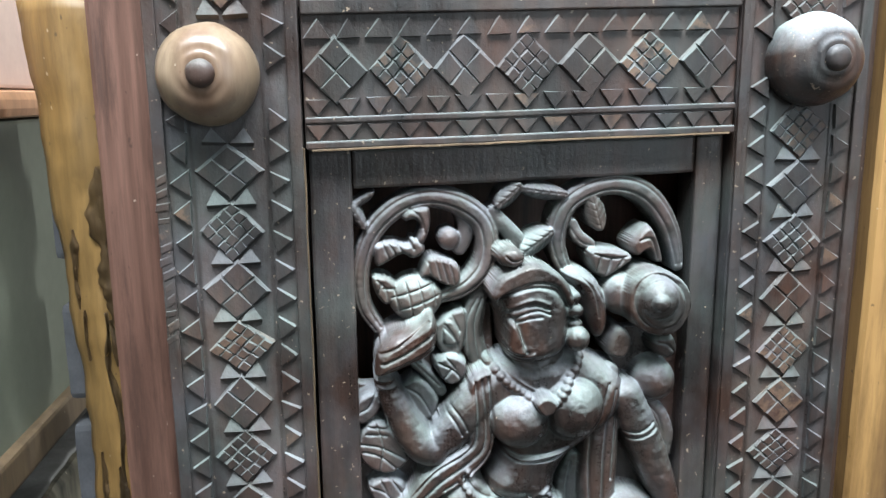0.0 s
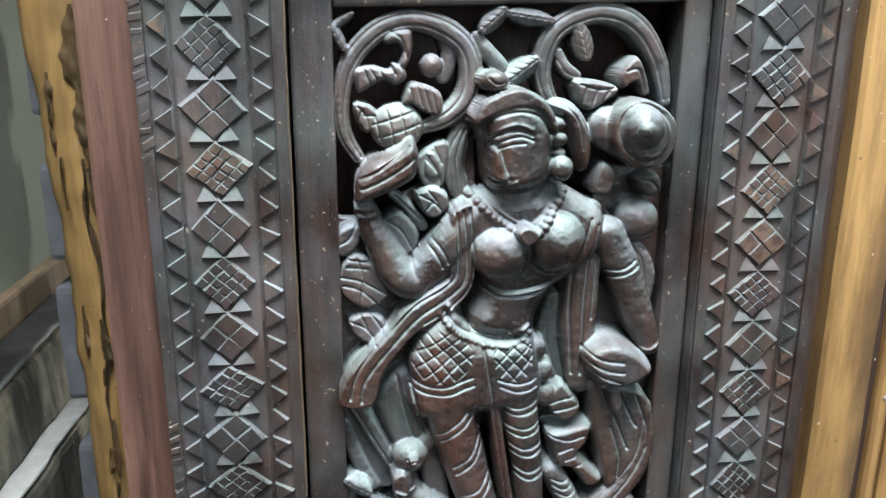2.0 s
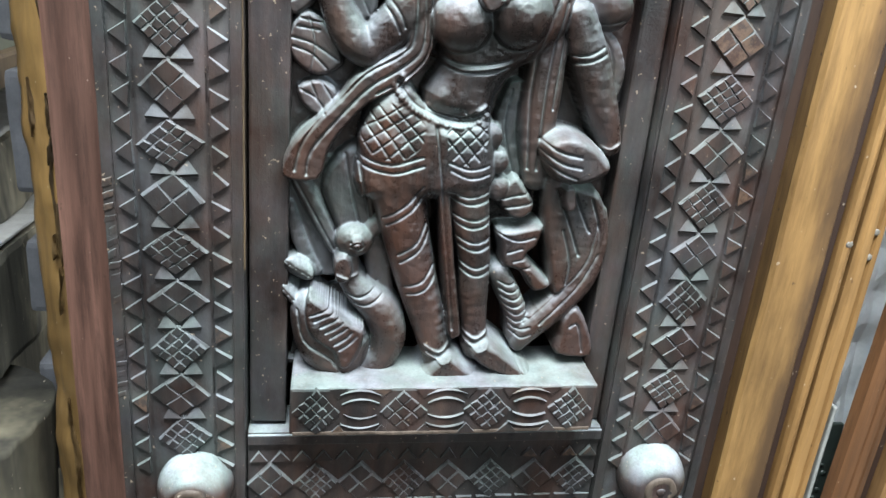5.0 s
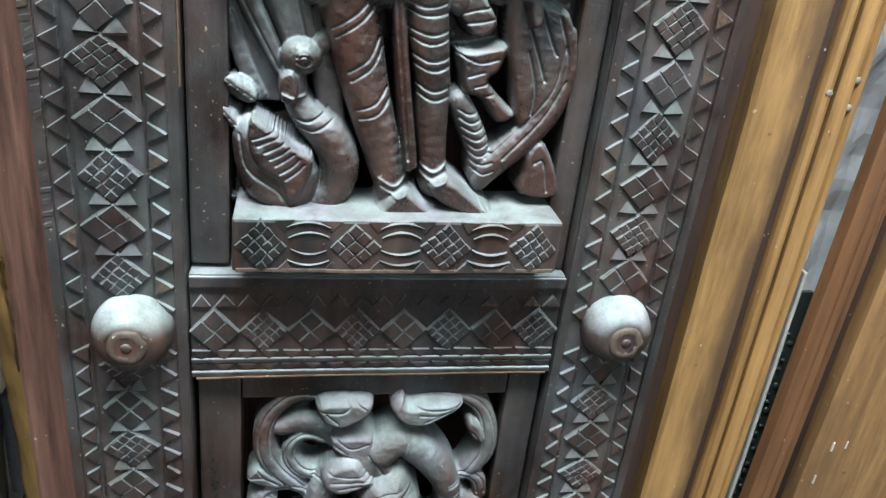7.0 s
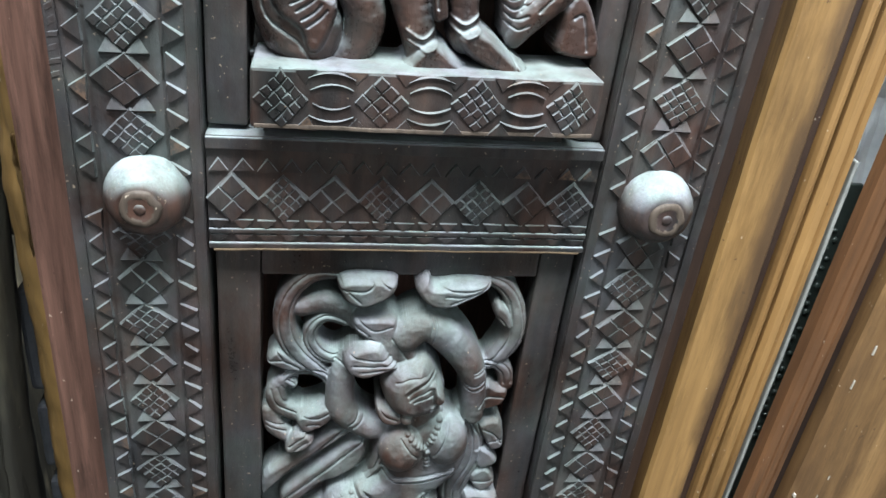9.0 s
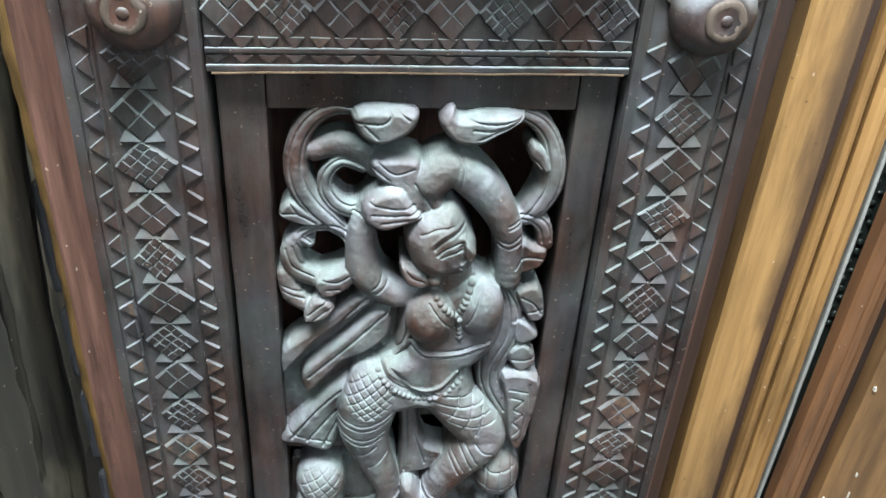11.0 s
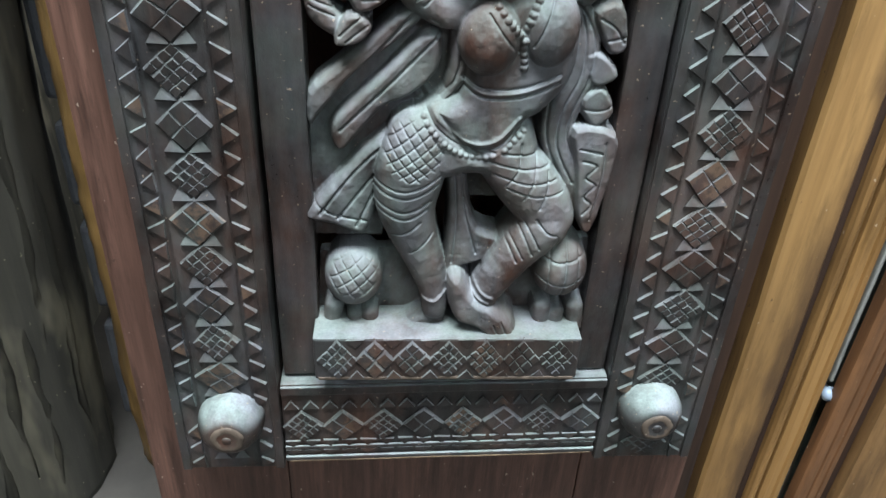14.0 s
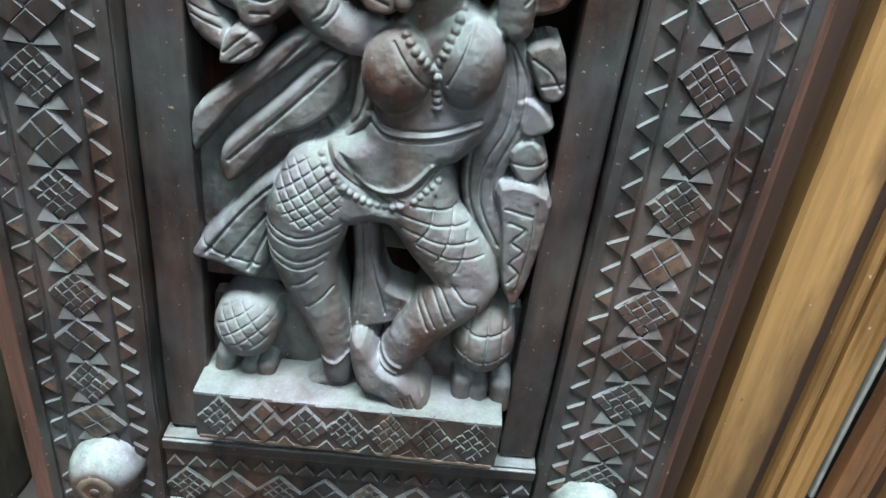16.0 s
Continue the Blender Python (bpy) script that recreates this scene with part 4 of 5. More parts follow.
A.blob(-4, 0.68, -4, 1368, 23.8, 22.9, 0)
A.blob(-4, 0.68, 39, 1376, 24.3, 26.1, 0)
A.beads(4.0, 21, (-26, 1412), (-12, 1398), (4, 1387), (15, 1381), (26, 1389), (38, 1405), (50, 1419))
A.ridge(1.0, 0.9, (-23, 1418), (-5, 1401), (13, 1391), (24, 1395), (37, 1410), (45, 1421))
A.form(8, 5, 2.5, (4, 1388), (13, 1394), (23, 1386), (16, 1378), (9, 1379))
A.groove(0.9, 1.7, (-27, 1345), (-5, 1338), (15, 1338), (37, 1343))
A.groove(0.9, 1.7, (-22, 1338), (-3, 1332), (18, 1332), (35, 1337))
A.ridge(1.3, 1.3, (-25, 1342), (-4, 1334), (17, 1335), (36, 1340))
A.form(-10, 7, 3.4, (-43, 1400), (-26, 1408), (-22, 1369), (-26, 1338), (-43, 1319), (-70, 1302), (-86, 1284), (-98, 1266), (-107, 1240), (-135, 1242), (-129, 1267), (-112, 1286), (-93, 1306), (-80, 1324), (-52, 1343), (-44, 1351), (-44, 1379))
A.groove(1.0, 1.8, (-39, 1400), (-38, 1357), (-46, 1342), (-73, 1325), (-91, 1305), (-117, 1275), (-125, 1248))
A.groove(1.0, 1.8, (-34, 1402), (-31, 1352), (-43, 1334), (-68, 1317), (-87, 1297), (-112, 1265), (-116, 1245))
A.groove(1.0, 1.8, (-29, 1404), (-26, 1351), (-39, 1328), (-64, 1311))
A.form(-24, 9, 4.5, (-133, 1349), (-118, 1368), (-96, 1348), (-91, 1328), (-110, 1318), (-129, 1329))
A.groove(0.8, 1.4, (-131, 1347), (-114, 1343), (-94, 1331))
A.groove(0.8, 1.4, (-118, 1366), (-112, 1344), (-115, 1322))
A.groove(0.8, 1.4, (-128, 1340), (-114, 1335), (-101, 1323))
A.groove(0.8, 1.4, (-125, 1355), (-109, 1353))
A.groove(0.8, 1.4, (-123, 1361), (-105, 1358))
A.form(-24, 8, 4.0, (-125, 1309), (-108, 1317), (-93, 1306), (-105, 1288), (-120, 1294))
A.groove(0.8, 1.3, (-123, 1308), (-111, 1302), (-103, 1292))
A.groove(0.8, 1.3, (-115, 1314), (-110, 1303))
A.groove(0.8, 1.3, (-108, 1317), (-98, 1302))
A.form(-24, 8, 4.0, (-134, 1382), (-117, 1391), (-112, 1375), (-126, 1362), (-134, 1367))
A.groove(0.9, 1.2, (-131, 1373), (-122, 1378), (-117, 1389))
# upper relief: hips and legs
A.form(-14, 16, 18.0, (-75, 1276), (-70, 1296), (-60, 1310), (-43, 1322), (-25, 1303), (-2, 1296), (23, 1300), (33, 1275), (33, 1239), (-10, 1226), (-74, 1226))
A.plate(-28, (-132, 1249), (-55, 1259), (-53, 1196), (-92, 1147), (-112, 1147), (-133, 1197))
A.limb(-12, 0.6, (-51, 1273, 26.1), (-46, 1249, 24.7), (-40, 1223, 21.8), (-34, 1197, 20.0), (-24, 1160, 18.0), (-10, 1118, 15.5), (-1, 1090, 13.7), (3, 1076, 12.6))
A.limb(-12, 0.64, (12, 1273, 18.1), (14, 1243, 18.1), (20, 1207, 15.7), (26, 1175, 14.0), (28, 1147, 13.1), (32, 1113, 11.0), (35, 1092, 12.6))
A.form(-12, 12, 3.6, (-22, 1288), (-10, 1288), (0, 1229), (10, 1165), (19, 1114), (17, 1106), (8, 1105), (3, 1132), (-6, 1187), (-14, 1239))
A.groove(1.0, 1.6, (-17, 1289), (-8, 1233), (2, 1170), (10, 1115))
A.hatch(-51, 1283, 26.1, 22.5, 9.2, 1.6, 40)
A.hatch(8, 1281, 17.1, 23.4, 8.6, 1.6, 46)
A.groove(0.9, 1.5, (-78, 1263), (-51, 1258), (-26, 1265))
A.groove(0.9, 1.5, (-76, 1256), (-49, 1251), (-25, 1258))
A.groove(0.9, 1.5, (-5, 1262), (11, 1257), (27, 1260))
A.groove(0.9, 1.5, (-3, 1256), (12, 1250), (28, 1253))
A.groove(0.9, 1.5, (-54, 1212), (-36, 1225), (-24, 1241))
A.groove(0.9, 1.5, (-51, 1206), (-33, 1219), (-21, 1234))
A.groove(0.9, 1.5, (-40, 1181), (-26, 1192), (-19, 1208))
A.groove(0.9, 1.5, (-38, 1174), (-23, 1186), (-16, 1201))
A.groove(0.9, 1.5, (-33, 1152), (-19, 1158), (-10, 1171))
A.groove(0.9, 1.5, (-30, 1145), (-16, 1150), (-7, 1163))
A.groove(0.9, 1.5, (-3, 1238), (13, 1233), (30, 1236))
A.groove(0.9, 1.5, (-2, 1232), (13, 1227), (31, 1229))
A.groove(0.9, 1.5, (3, 1217), (19, 1213), (33, 1216))
A.groove(0.9, 1.5, (4, 1211), (19, 1206), (34, 1210))
A.groove(0.9, 1.5, (7, 1198), (21, 1193), (36, 1196))
A.groove(0.9, 1.5, (8, 1191), (23, 1186), (36, 1189))
A.groove(0.9, 1.5, (11, 1176), (25, 1170), (37, 1173))
A.groove(0.9, 1.5, (12, 1169), (26, 1163), (38, 1166))
A.blob(-10, 0.5, 28, 1281, 10.4, 11.4, 0)
A.blob(-10, 0.5, 36, 1261, 9.5, 10.4, 0)
A.blob(-12, 0.5, 40, 1238, 9.5, 11.4, 0)
A.ridge(2.0, 2.2, (-46, 1326), (-33, 1309), (-14, 1299), (5, 1298), (20, 1306))
A.groove(0.9, 1.4, (-49, 1322), (-35, 1305), (-14, 1295), (6, 1294), (21, 1302))
A.beads(3.0, 24, (-52, 1319), (-38, 1302), (-15, 1291), (7, 1289), (22, 1298))
# upper relief: lowered arm and drapery
A.limb(-16, 0.5, (73, 1396, 10.4), (70, 1363, 14.2), (68, 1324, 16.1), (67, 1289, 16.1), (72, 1248, 12.0))
A.groove(1.1, 1.9, (69, 1393), (60, 1356), (57, 1307), (62, 1256))
A.groove(1.1, 1.9, (75, 1388), (70, 1350), (68, 1307), (69, 1256))
A.groove(1.1, 1.9, (79, 1379), (78, 1345), (76, 1306))
A.limb(-22, 0.4, (49, 1317, 8.5), (43, 1287, 10.0), (52, 1250, 9.0))
A.groove(0.9, 1.5, (45, 1317), (41, 1287), (54, 1245))
A.limb(-12, 0.68, (88, 1378, 13.3), (99, 1352, 15.2), (110, 1325, 15.0), (121, 1299, 12.5), (128, 1281, 10.0))
A.groove(0.9, 1.5, (87, 1343), (99, 1346), (111, 1352))
A.groove(0.9, 1.5, (85, 1349), (97, 1351), (108, 1357))
A.ridge(1.4, 1.6, (116, 1280), (126, 1277), (134, 1282))
A.ridge(1.4, 1.6, (118, 1274), (127, 1271), (135, 1275))
A.form(-8, 14, 9.0, (70, 1284), (84, 1291), (104, 1288), (119, 1277), (128, 1266), (123, 1256), (104, 1247), (84, 1250), (73, 1261), (68, 1274))
A.groove(1.0, 1.9, (68, 1283), (83, 1276), (99, 1273))
A.groove(1.0, 1.9, (69, 1275), (85, 1267), (100, 1264))
A.groove(1.0, 1.9, (70, 1268), (84, 1260), (98, 1255))
A.form(-16, 8, 6.0, (78, 1255), (104, 1245), (128, 1237), (138, 1207), (132, 1174), (114, 1151), (98, 1145), (88, 1181), (80, 1213))
A.groove(1.0, 1.8, (89, 1241), (106, 1204), (115, 1183))
A.groove(1.0, 1.8, (105, 1236), (118, 1210), (122, 1204))
A.groove(1.0, 1.8, (99, 1205), (108, 1177), (108, 1155))
A.groove(1.0, 1.8, (120, 1233), (131, 1204), (130, 1182))
A.form(-6, 7, 3.5, (91, 1244), (101, 1246), (104, 1228), (95, 1225))
A.limb(-14, 0.55, (131, 1220, 6.8), (133, 1193, 8.9), (125, 1160, 11.6), (106, 1133, 12.6), (85, 1111, 11.6), (74, 1093, 7.4))
A.groove(0.9, 1.3, (129, 1211), (124, 1178), (102, 1144), (76, 1115))
A.groove(0.9, 1.3, (133, 1184), (117, 1151), (89, 1117))
A.form(-18, 9, 5.0, (40, 1230), (52, 1250), (66, 1236), (73, 1223), (64, 1212), (50, 1214))
A.groove(0.8, 1.4, (42, 1229), (55, 1233), (67, 1235))
A.groove(0.8, 1.4, (46, 1222), (58, 1224), (69, 1227))
A.form(-18, 9, 6.0, (43, 1201), (58, 1204), (83, 1209), (80, 1188), (72, 1179), (83, 1166), (97, 1152), (81, 1145), (67, 1163), (51, 1168), (46, 1185))
A.groove(0.8, 1.3, (45, 1199), (61, 1193), (76, 1197))
A.groove(0.8, 1.3, (54, 1182), (66, 1186))
A.groove(0.8, 1.3, (60, 1174), (74, 1178))
A.groove(0.8, 1.3, (67, 1167), (81, 1170))
A.limb(-18, 0.65, (50, 1160, 9.5), (60, 1142, 11.0), (70, 1121, 10.0), (70, 1098, 6.6))
A.groove(0.8, 1.5, (49, 1155), (59, 1151), (70, 1154))
A.groove(0.8, 1.5, (51, 1148), (61, 1144), (72, 1148))
A.groove(0.8, 1.5, (53, 1141), (64, 1137), (73, 1141))
A.groove(0.8, 1.5, (55, 1134), (66, 1130), (75, 1134))
A.groove(0.8, 1.5, (58, 1128), (68, 1123), (77, 1127))
A.groove(0.8, 1.5, (60, 1121), (70, 1116), (79, 1120))
A.groove(0.8, 1.5, (62, 1114), (72, 1109), (81, 1113))
A.groove(0.8, 1.5, (64, 1107), (74, 1102), (83, 1106))
A.form(-16, 8, 5.2, (110, 1123), (122, 1134), (137, 1112), (143, 1084), (109, 1085), (109, 1105))
A.groove(0.9, 1.6, (118, 1114), (125, 1116), (132, 1090))
A.form(-26, 10, 7.2, (-93, 1257), (-70, 1267), (-58, 1221), (-60, 1186), (-81, 1176), (-96, 1205), (-105, 1231))
A.groove(1.2, 2.0, (-86, 1258), (-79, 1222), (-68, 1185))
A.groove(1.2, 2.0, (-76, 1260), (-69, 1227), (-63, 1201))
A.limb(-24, 0.6, (-126, 1240, 6.2), (-110, 1212, 8.5), (-91, 1175, 6.2))
A.groove(1.0, 1.6, (-126, 1235), (-112, 1210), (-92, 1173))
A.groove(1.0, 1.6, (-118, 1239), (-104, 1215), (-87, 1181))
A.limb(-26, 0.5, (-131, 1211, 4.8), (-121, 1179, 6.2), (-107, 1152, 4.8))
# upper relief: swan, feet and ground
A.form(-26, 6, 6.0, (-68, 1177), (-52, 1192), (-40, 1143), (-41, 1120), (-59, 1137))
A.form(-20, 19, 16.1, (-128, 1122), (-119, 1138), (-108, 1139), (-90, 1129), (-70, 1115), (-58, 1097), (-59, 1077), (-70, 1062), (-86, 1058), (-111, 1067), (-124, 1089))
A.form(-2, 5, 4.8, (-112, 1142), (-100, 1137), (-80, 1122), (-65, 1114), (-66, 1099), (-75, 1078), (-85, 1077), (-90, 1092), (-107, 1104), (-114, 1121))
A.groove(0.8, 1.6, (-110, 1126), (-102, 1129), (-95, 1132))
A.groove(0.8, 1.6, (-106, 1121), (-98, 1125), (-91, 1128))
A.groove(0.8, 1.6, (-101, 1116), (-93, 1120), (-87, 1124))
A.groove(0.8, 1.6, (-97, 1111), (-89, 1115), (-83, 1120))
A.groove(0.8, 1.6, (-93, 1106), (-85, 1111), (-79, 1116))
A.groove(0.8, 1.6, (-89, 1100), (-80, 1106), (-75, 1112))
A.groove(0.8, 1.6, (-85, 1095), (-76, 1102), (-71, 1108))
A.groove(1.0, 1.6, (-121, 1126), (-115, 1100), (-92, 1083), (-84, 1071))
A.leaf(-18, (-133, 1166), (-109, 1150), 9.5)
A.leaf(-18, (-137, 1144), (-121, 1126), 7.0)
A.limb(-14, 0.66, (-81, 1171, 9.5), (-79, 1154, 10.0), (-68, 1139, 12.5), (-53, 1125, 15.5), (-43, 1104, 16.0), (-45, 1084, 14.0), (-54, 1071, 11.6), (-67, 1062, 7.0))
A.blob(-14, 0.62, -76, 1187, 15.7, 14.2, 0)
A.form(-12, 9, 3.3, (-92, 1173), (-81, 1178), (-76, 1162), (-82, 1152), (-91, 1154))
A.blob(0, 0.4, -74, 1190, 4.0, 3.6, 0)
A.groove(0.7, 1.2, (-79, 1188), (-73, 1191), (-68, 1185), (-73, 1181), (-79, 1184))
A.limb(-16, 0.5, (-69, 1190, 6.6), (-59, 1199, 7.6), (-53, 1208, 5.0))
A.ridge(1.2, 1.4, (-89, 1160), (-80, 1157), (-72, 1159))
A.groove(0.9, 1.5, (-85, 1143), (-69, 1139), (-54, 1148))
A.groove(0.9, 1.5, (-82, 1136), (-65, 1132), (-50, 1141))
A.form(-12, 15, 7.0, (-9, 1076), (0, 1087), (13, 1091), (30, 1078), (48, 1067), (44, 1059), (20, 1058), (-6, 1061), (-15, 1069))
A.form(-12, 15, 7.0, (27, 1095), (40, 1104), (55, 1098), (71, 1085), (87, 1074), (83, 1065), (64, 1067), (42, 1076), (31, 1085))
A.groove(0.7, 1.2, (36, 1074), (43, 1067))
A.groove(0.7, 1.2, (31, 1077), (37, 1067))
A.groove(0.7, 1.2, (77, 1080), (82, 1072))
A.groove(0.7, 1.2, (71, 1084), (76, 1073))
A.ridge(1.4, 1.8, (-12, 1097), (1, 1091), (12, 1100))
A.ridge(1.4, 1.8, (-10, 1089), (4, 1084), (14, 1092))
A.ridge(1.4, 1.8, (19, 1110), (32, 1104), (43, 1111))
A.ridge(1.4, 1.8, (21, 1102), (33, 1096), (45, 1103))
A.plate(-38, (-124, 1126), (-84, 1138), (-52, 1104), (-38, 1044), (161, 1049), (170, 1031), (-130, 1032))
A.plate(-30, (-130, 1064), (158, 1071), (168, 1030), (-130, 1031))
# lower relief: scrolling vines, buds and leaves
B.form(-14, 13, 7.2, (-54, 870), (-46, 878), (-24, 879), (-3, 877), (1, 868), (-5, 857), (-18, 849), (-32, 845), (-46, 851), (-52, 861))
B.groove(0.9, 1.5, (-49, 867), (-29, 866), (-22, 873), (-28, 878))
B.groove(0.9, 1.5, (-43, 864), (-33, 854))
B.groove(0.9, 1.5, (-17, 876), (-8, 870))
B.form(-14, 13, 7.2, (21, 878), (28, 881), (33, 873), (49, 876), (67, 877), (87, 874), (80, 864), (64, 854), (51, 847), (32, 848), (20, 858), (16, 868))
B.groove(0.9, 1.5, (38, 871), (62, 868), (84, 873))
B.groove(0.9, 1.5, (50, 855), (67, 863), (84, 872))
B.groove(0.9, 1.5, (44, 863), (63, 863), (83, 872))
B.scroll(-20, 0.75, (-51, 870, 5.9), (-68, 871, 7.7), (-84, 863, 8.6), (-96, 846, 9.0), (-101, 824, 10.4), (-98, 803, 11.4), (-88, 785, 11.4), (-72, 768, 10.4), (-62, 759, 8.0))
B.limb(-20, 0.6, (-85, 832, 9.0), (-64, 839, 10.8), (-46, 832, 10.4), (-33, 820, 10.4))
B.scroll(-18, 0.65, (-45, 819, 4.8), (-62, 825, 5.7), (-74, 815, 6.6), (-76, 800, 7.6), (-67, 786, 8.5), (-53, 781, 8.5), (-41, 789, 5.7))
B.scroll(-20, 0.75, (85, 870, 6.2), (100, 864, 8.1), (112, 849, 9.5), (118, 826, 11.5), (117, 804, 12.0), (108, 785, 11.0), (99, 773, 7.9))
B.form(-18, 9, 4.3, (94, 836), (97, 848), (108, 840), (115, 822), (105, 822))
B.groove(0.9, 1.4, (96, 836), (104, 829), (108, 823))
# lower relief: raised arms
B.form(-16, 12, 7.2, (-39, 833), (-23, 836), (2, 834), (5, 813), (-8, 802), (-22, 807), (-37, 817))
B.groove(0.8, 1.2, (-32, 831), (-18, 821), (-2, 826))
B.groove(0.8, 1.2, (-36, 826), (-22, 815))
B.limb(-12, 0.64, (12, 813, 18.1), (29, 825, 17.1), (49, 813, 17.1), (69, 791, 16.0), (81, 769, 14.0), (86, 746, 12.0), (88, 715, 11.6))
B.groove(0.8, 1.2, (28, 847), (35, 831), (32, 811))
B.groove(0.8, 1.2, (32, 847), (39, 831), (37, 809))
B.groove(0.9, 1.5, (73, 760), (83, 757), (94, 762))
B.groove(0.9, 1.5, (73, 755), (84, 751), (95, 756))
B.form(-12, 8, 7.6, (-15, 809), (4, 819), (27, 793), (16, 777), (-6, 783))
B.groove(0.9, 1.0, (-1, 813), (14, 790))
B.form(-10, 13, 7.6, (-41, 801), (-27, 810), (-11, 810), (-1, 794), (9, 784), (-7, 775), (-26, 769), (-42, 776), (-46, 790))
B.groove(0.9, 1.5, (-28, 780), (-5, 783), (8, 787))
B.groove(0.9, 1.5, (-38, 798), (-22, 794), (-1, 794))
B.groove(0.9, 1.5, (-36, 788), (-17, 787), (2, 789))
# lower relief: side vines and leaves
B.form(-20, 8, 3.8, (-117, 775), (-107, 790), (-96, 784), (-78, 770), (-83, 764), (-101, 766))
B.groove(0.8, 1.3, (-114, 777), (-101, 777), (-86, 769))
B.groove(0.8, 1.3, (-107, 788), (-101, 778))
B.scroll(-18, 0.65, (-92, 746, 5.4), (-99, 754, 5.4), (-88, 762, 5.4), (-70, 763, 6.0), (-57, 752, 6.3), (-54, 737, 5.4))
B.limb(-18, 0.6, (-102, 752, 6.3), (-108, 735, 9.9), (-103, 719, 9.9), (-86, 709, 9.0))
B.groove(0.8, 1.4, (-112, 742), (-106, 725), (-89, 714))
B.groove(0.8, 1.4, (-106, 745), (-100, 728), (-84, 718))
B.groove(0.8, 1.4, (-102, 747), (-95, 732))
B.form(-16, 9, 5.2, (-86, 715), (-71, 721), (-56, 727), (-51, 711), (-66, 697), (-81, 694), (-88, 705))
B.groove(0.8, 1.2, (-80, 714), (-67, 712), (-55, 720))
B.groove(0.8, 1.2, (-76, 704), (-65, 705))
B.limb(-18, 0.6, (-114, 713, 8.1), (-108, 693, 10.4), (-94, 681, 9.0))
B.groove(0.8, 1.3, (-117, 704), (-99, 696))
B.groove(0.8, 1.3, (-116, 698), (-98, 690))
B.form(-14, 9, 4.5, (-98, 677), (-90, 693), (-78, 695), (-69, 684), (-78, 672), (-96, 669))
B.groove(0.8, 1.3, (-94, 678), (-84, 687), (-76, 693))
B.groove(0.8, 1.3, (-89, 674), (-80, 681), (-73, 686))
B.scroll(-18, 0.65, (82, 773, 4.0), (100, 776, 5.9), (115, 767, 8.1), (120, 748, 7.6))
B.form(-18, 8, 4.8, (90, 734), (98, 754), (109, 748), (122, 745), (118, 726), (98, 719), (89, 724))
B.groove(0.9, 1.3, (92, 729), (101, 737), (117, 736))
B.form(-18, 8, 4.8, (97, 699), (119, 706), (128, 672), (115, 665), (106, 677))
B.groove(0.8, 1.5, (103, 694), (115, 687), (123, 676))
B.groove(0.8, 1.5, (111, 677), (124, 680))
B.form(-18, 8, 5.0, (94, 666), (110, 667), (125, 649), (110, 639), (99, 645))
B.form(-18, 8, 4.7, (96, 630), (113, 641), (126, 619), (113, 605), (101, 612))
B.groove(0.9, 1.3, (100, 621), (113, 620), (122, 624))
# lower relief: scarf folds
B.plate(-28, (-121, 628), (-33, 688), (2, 685), (5, 615), (-51, 558), (-62, 489), (-126, 490))
B.form(-20, 9, 5.7, (-121, 630), (-101, 649), (-76, 671), (-52, 693), (-33, 701), (-29, 692), (-52, 670), (-81, 647), (-106, 618), (-121, 600))
B.form(-20, 9, 6.0, (-103, 604), (-92, 619), (-62, 648), (-32, 679), (-17, 676), (-19, 648), (-41, 627), (-62, 617), (-92, 581), (-103, 585))
B.form(-20, 10, 7.4, (-129, 518), (-104, 551), (-77, 583), (-42, 613), (-14, 636), (-9, 682), (7, 696), (5, 643), (-16, 618), (-49, 579), (-63, 554), (-69, 517), (-80, 500), (-105, 509))
B.groove(1.1, 1.8, (-114, 612), (-81, 647), (-34, 699))
B.groove(1.1, 1.8, (-96, 599), (-57, 638), (-20, 677))
B.groove(1.1, 1.8, (-115, 522), (-83, 565), (-42, 605), (-6, 643), (-1, 688))
B.groove(1.1, 1.8, (-100, 518), (-73, 555), (-52, 583))
B.groove(1.1, 1.8, (-84, 511), (-68, 548))
B.groove(1.0, 1.5, (-125, 536), (-105, 522), (-76, 516))
B.limb(-18, 0.5, (79, 712, 8.5), (93, 684, 11.4), (94, 650, 15.0), (83, 619, 16.0), (83, 588, 13.7), (101, 556, 13.7), (112, 528, 9.9))
B.groove(1.0, 1.8, (73, 714), (83, 687), (83, 653), (72, 624), (74, 590), (91, 554))
B.groove(1.0, 1.8, (81, 712), (93, 684), (94, 650), (82, 618), (82, 587), (99, 554))
B.groove(1.0, 1.8, (87, 703), (101, 678), (101, 647), (91, 618), (90, 593), (106, 561))
B.form(-14, 9, 3.7, (93, 606), (129, 602), (131, 569), (121, 510), (107, 518), (98, 573))
B.groove(0.9, 1.6, (100, 589), (119, 585))
B.groove(0.9, 1.6, (104, 578), (116, 574), (108, 563), (117, 556), (109, 545), (116, 537), (110, 528))
B.groove(0.9, 1.6, (121, 595), (122, 562), (117, 522))
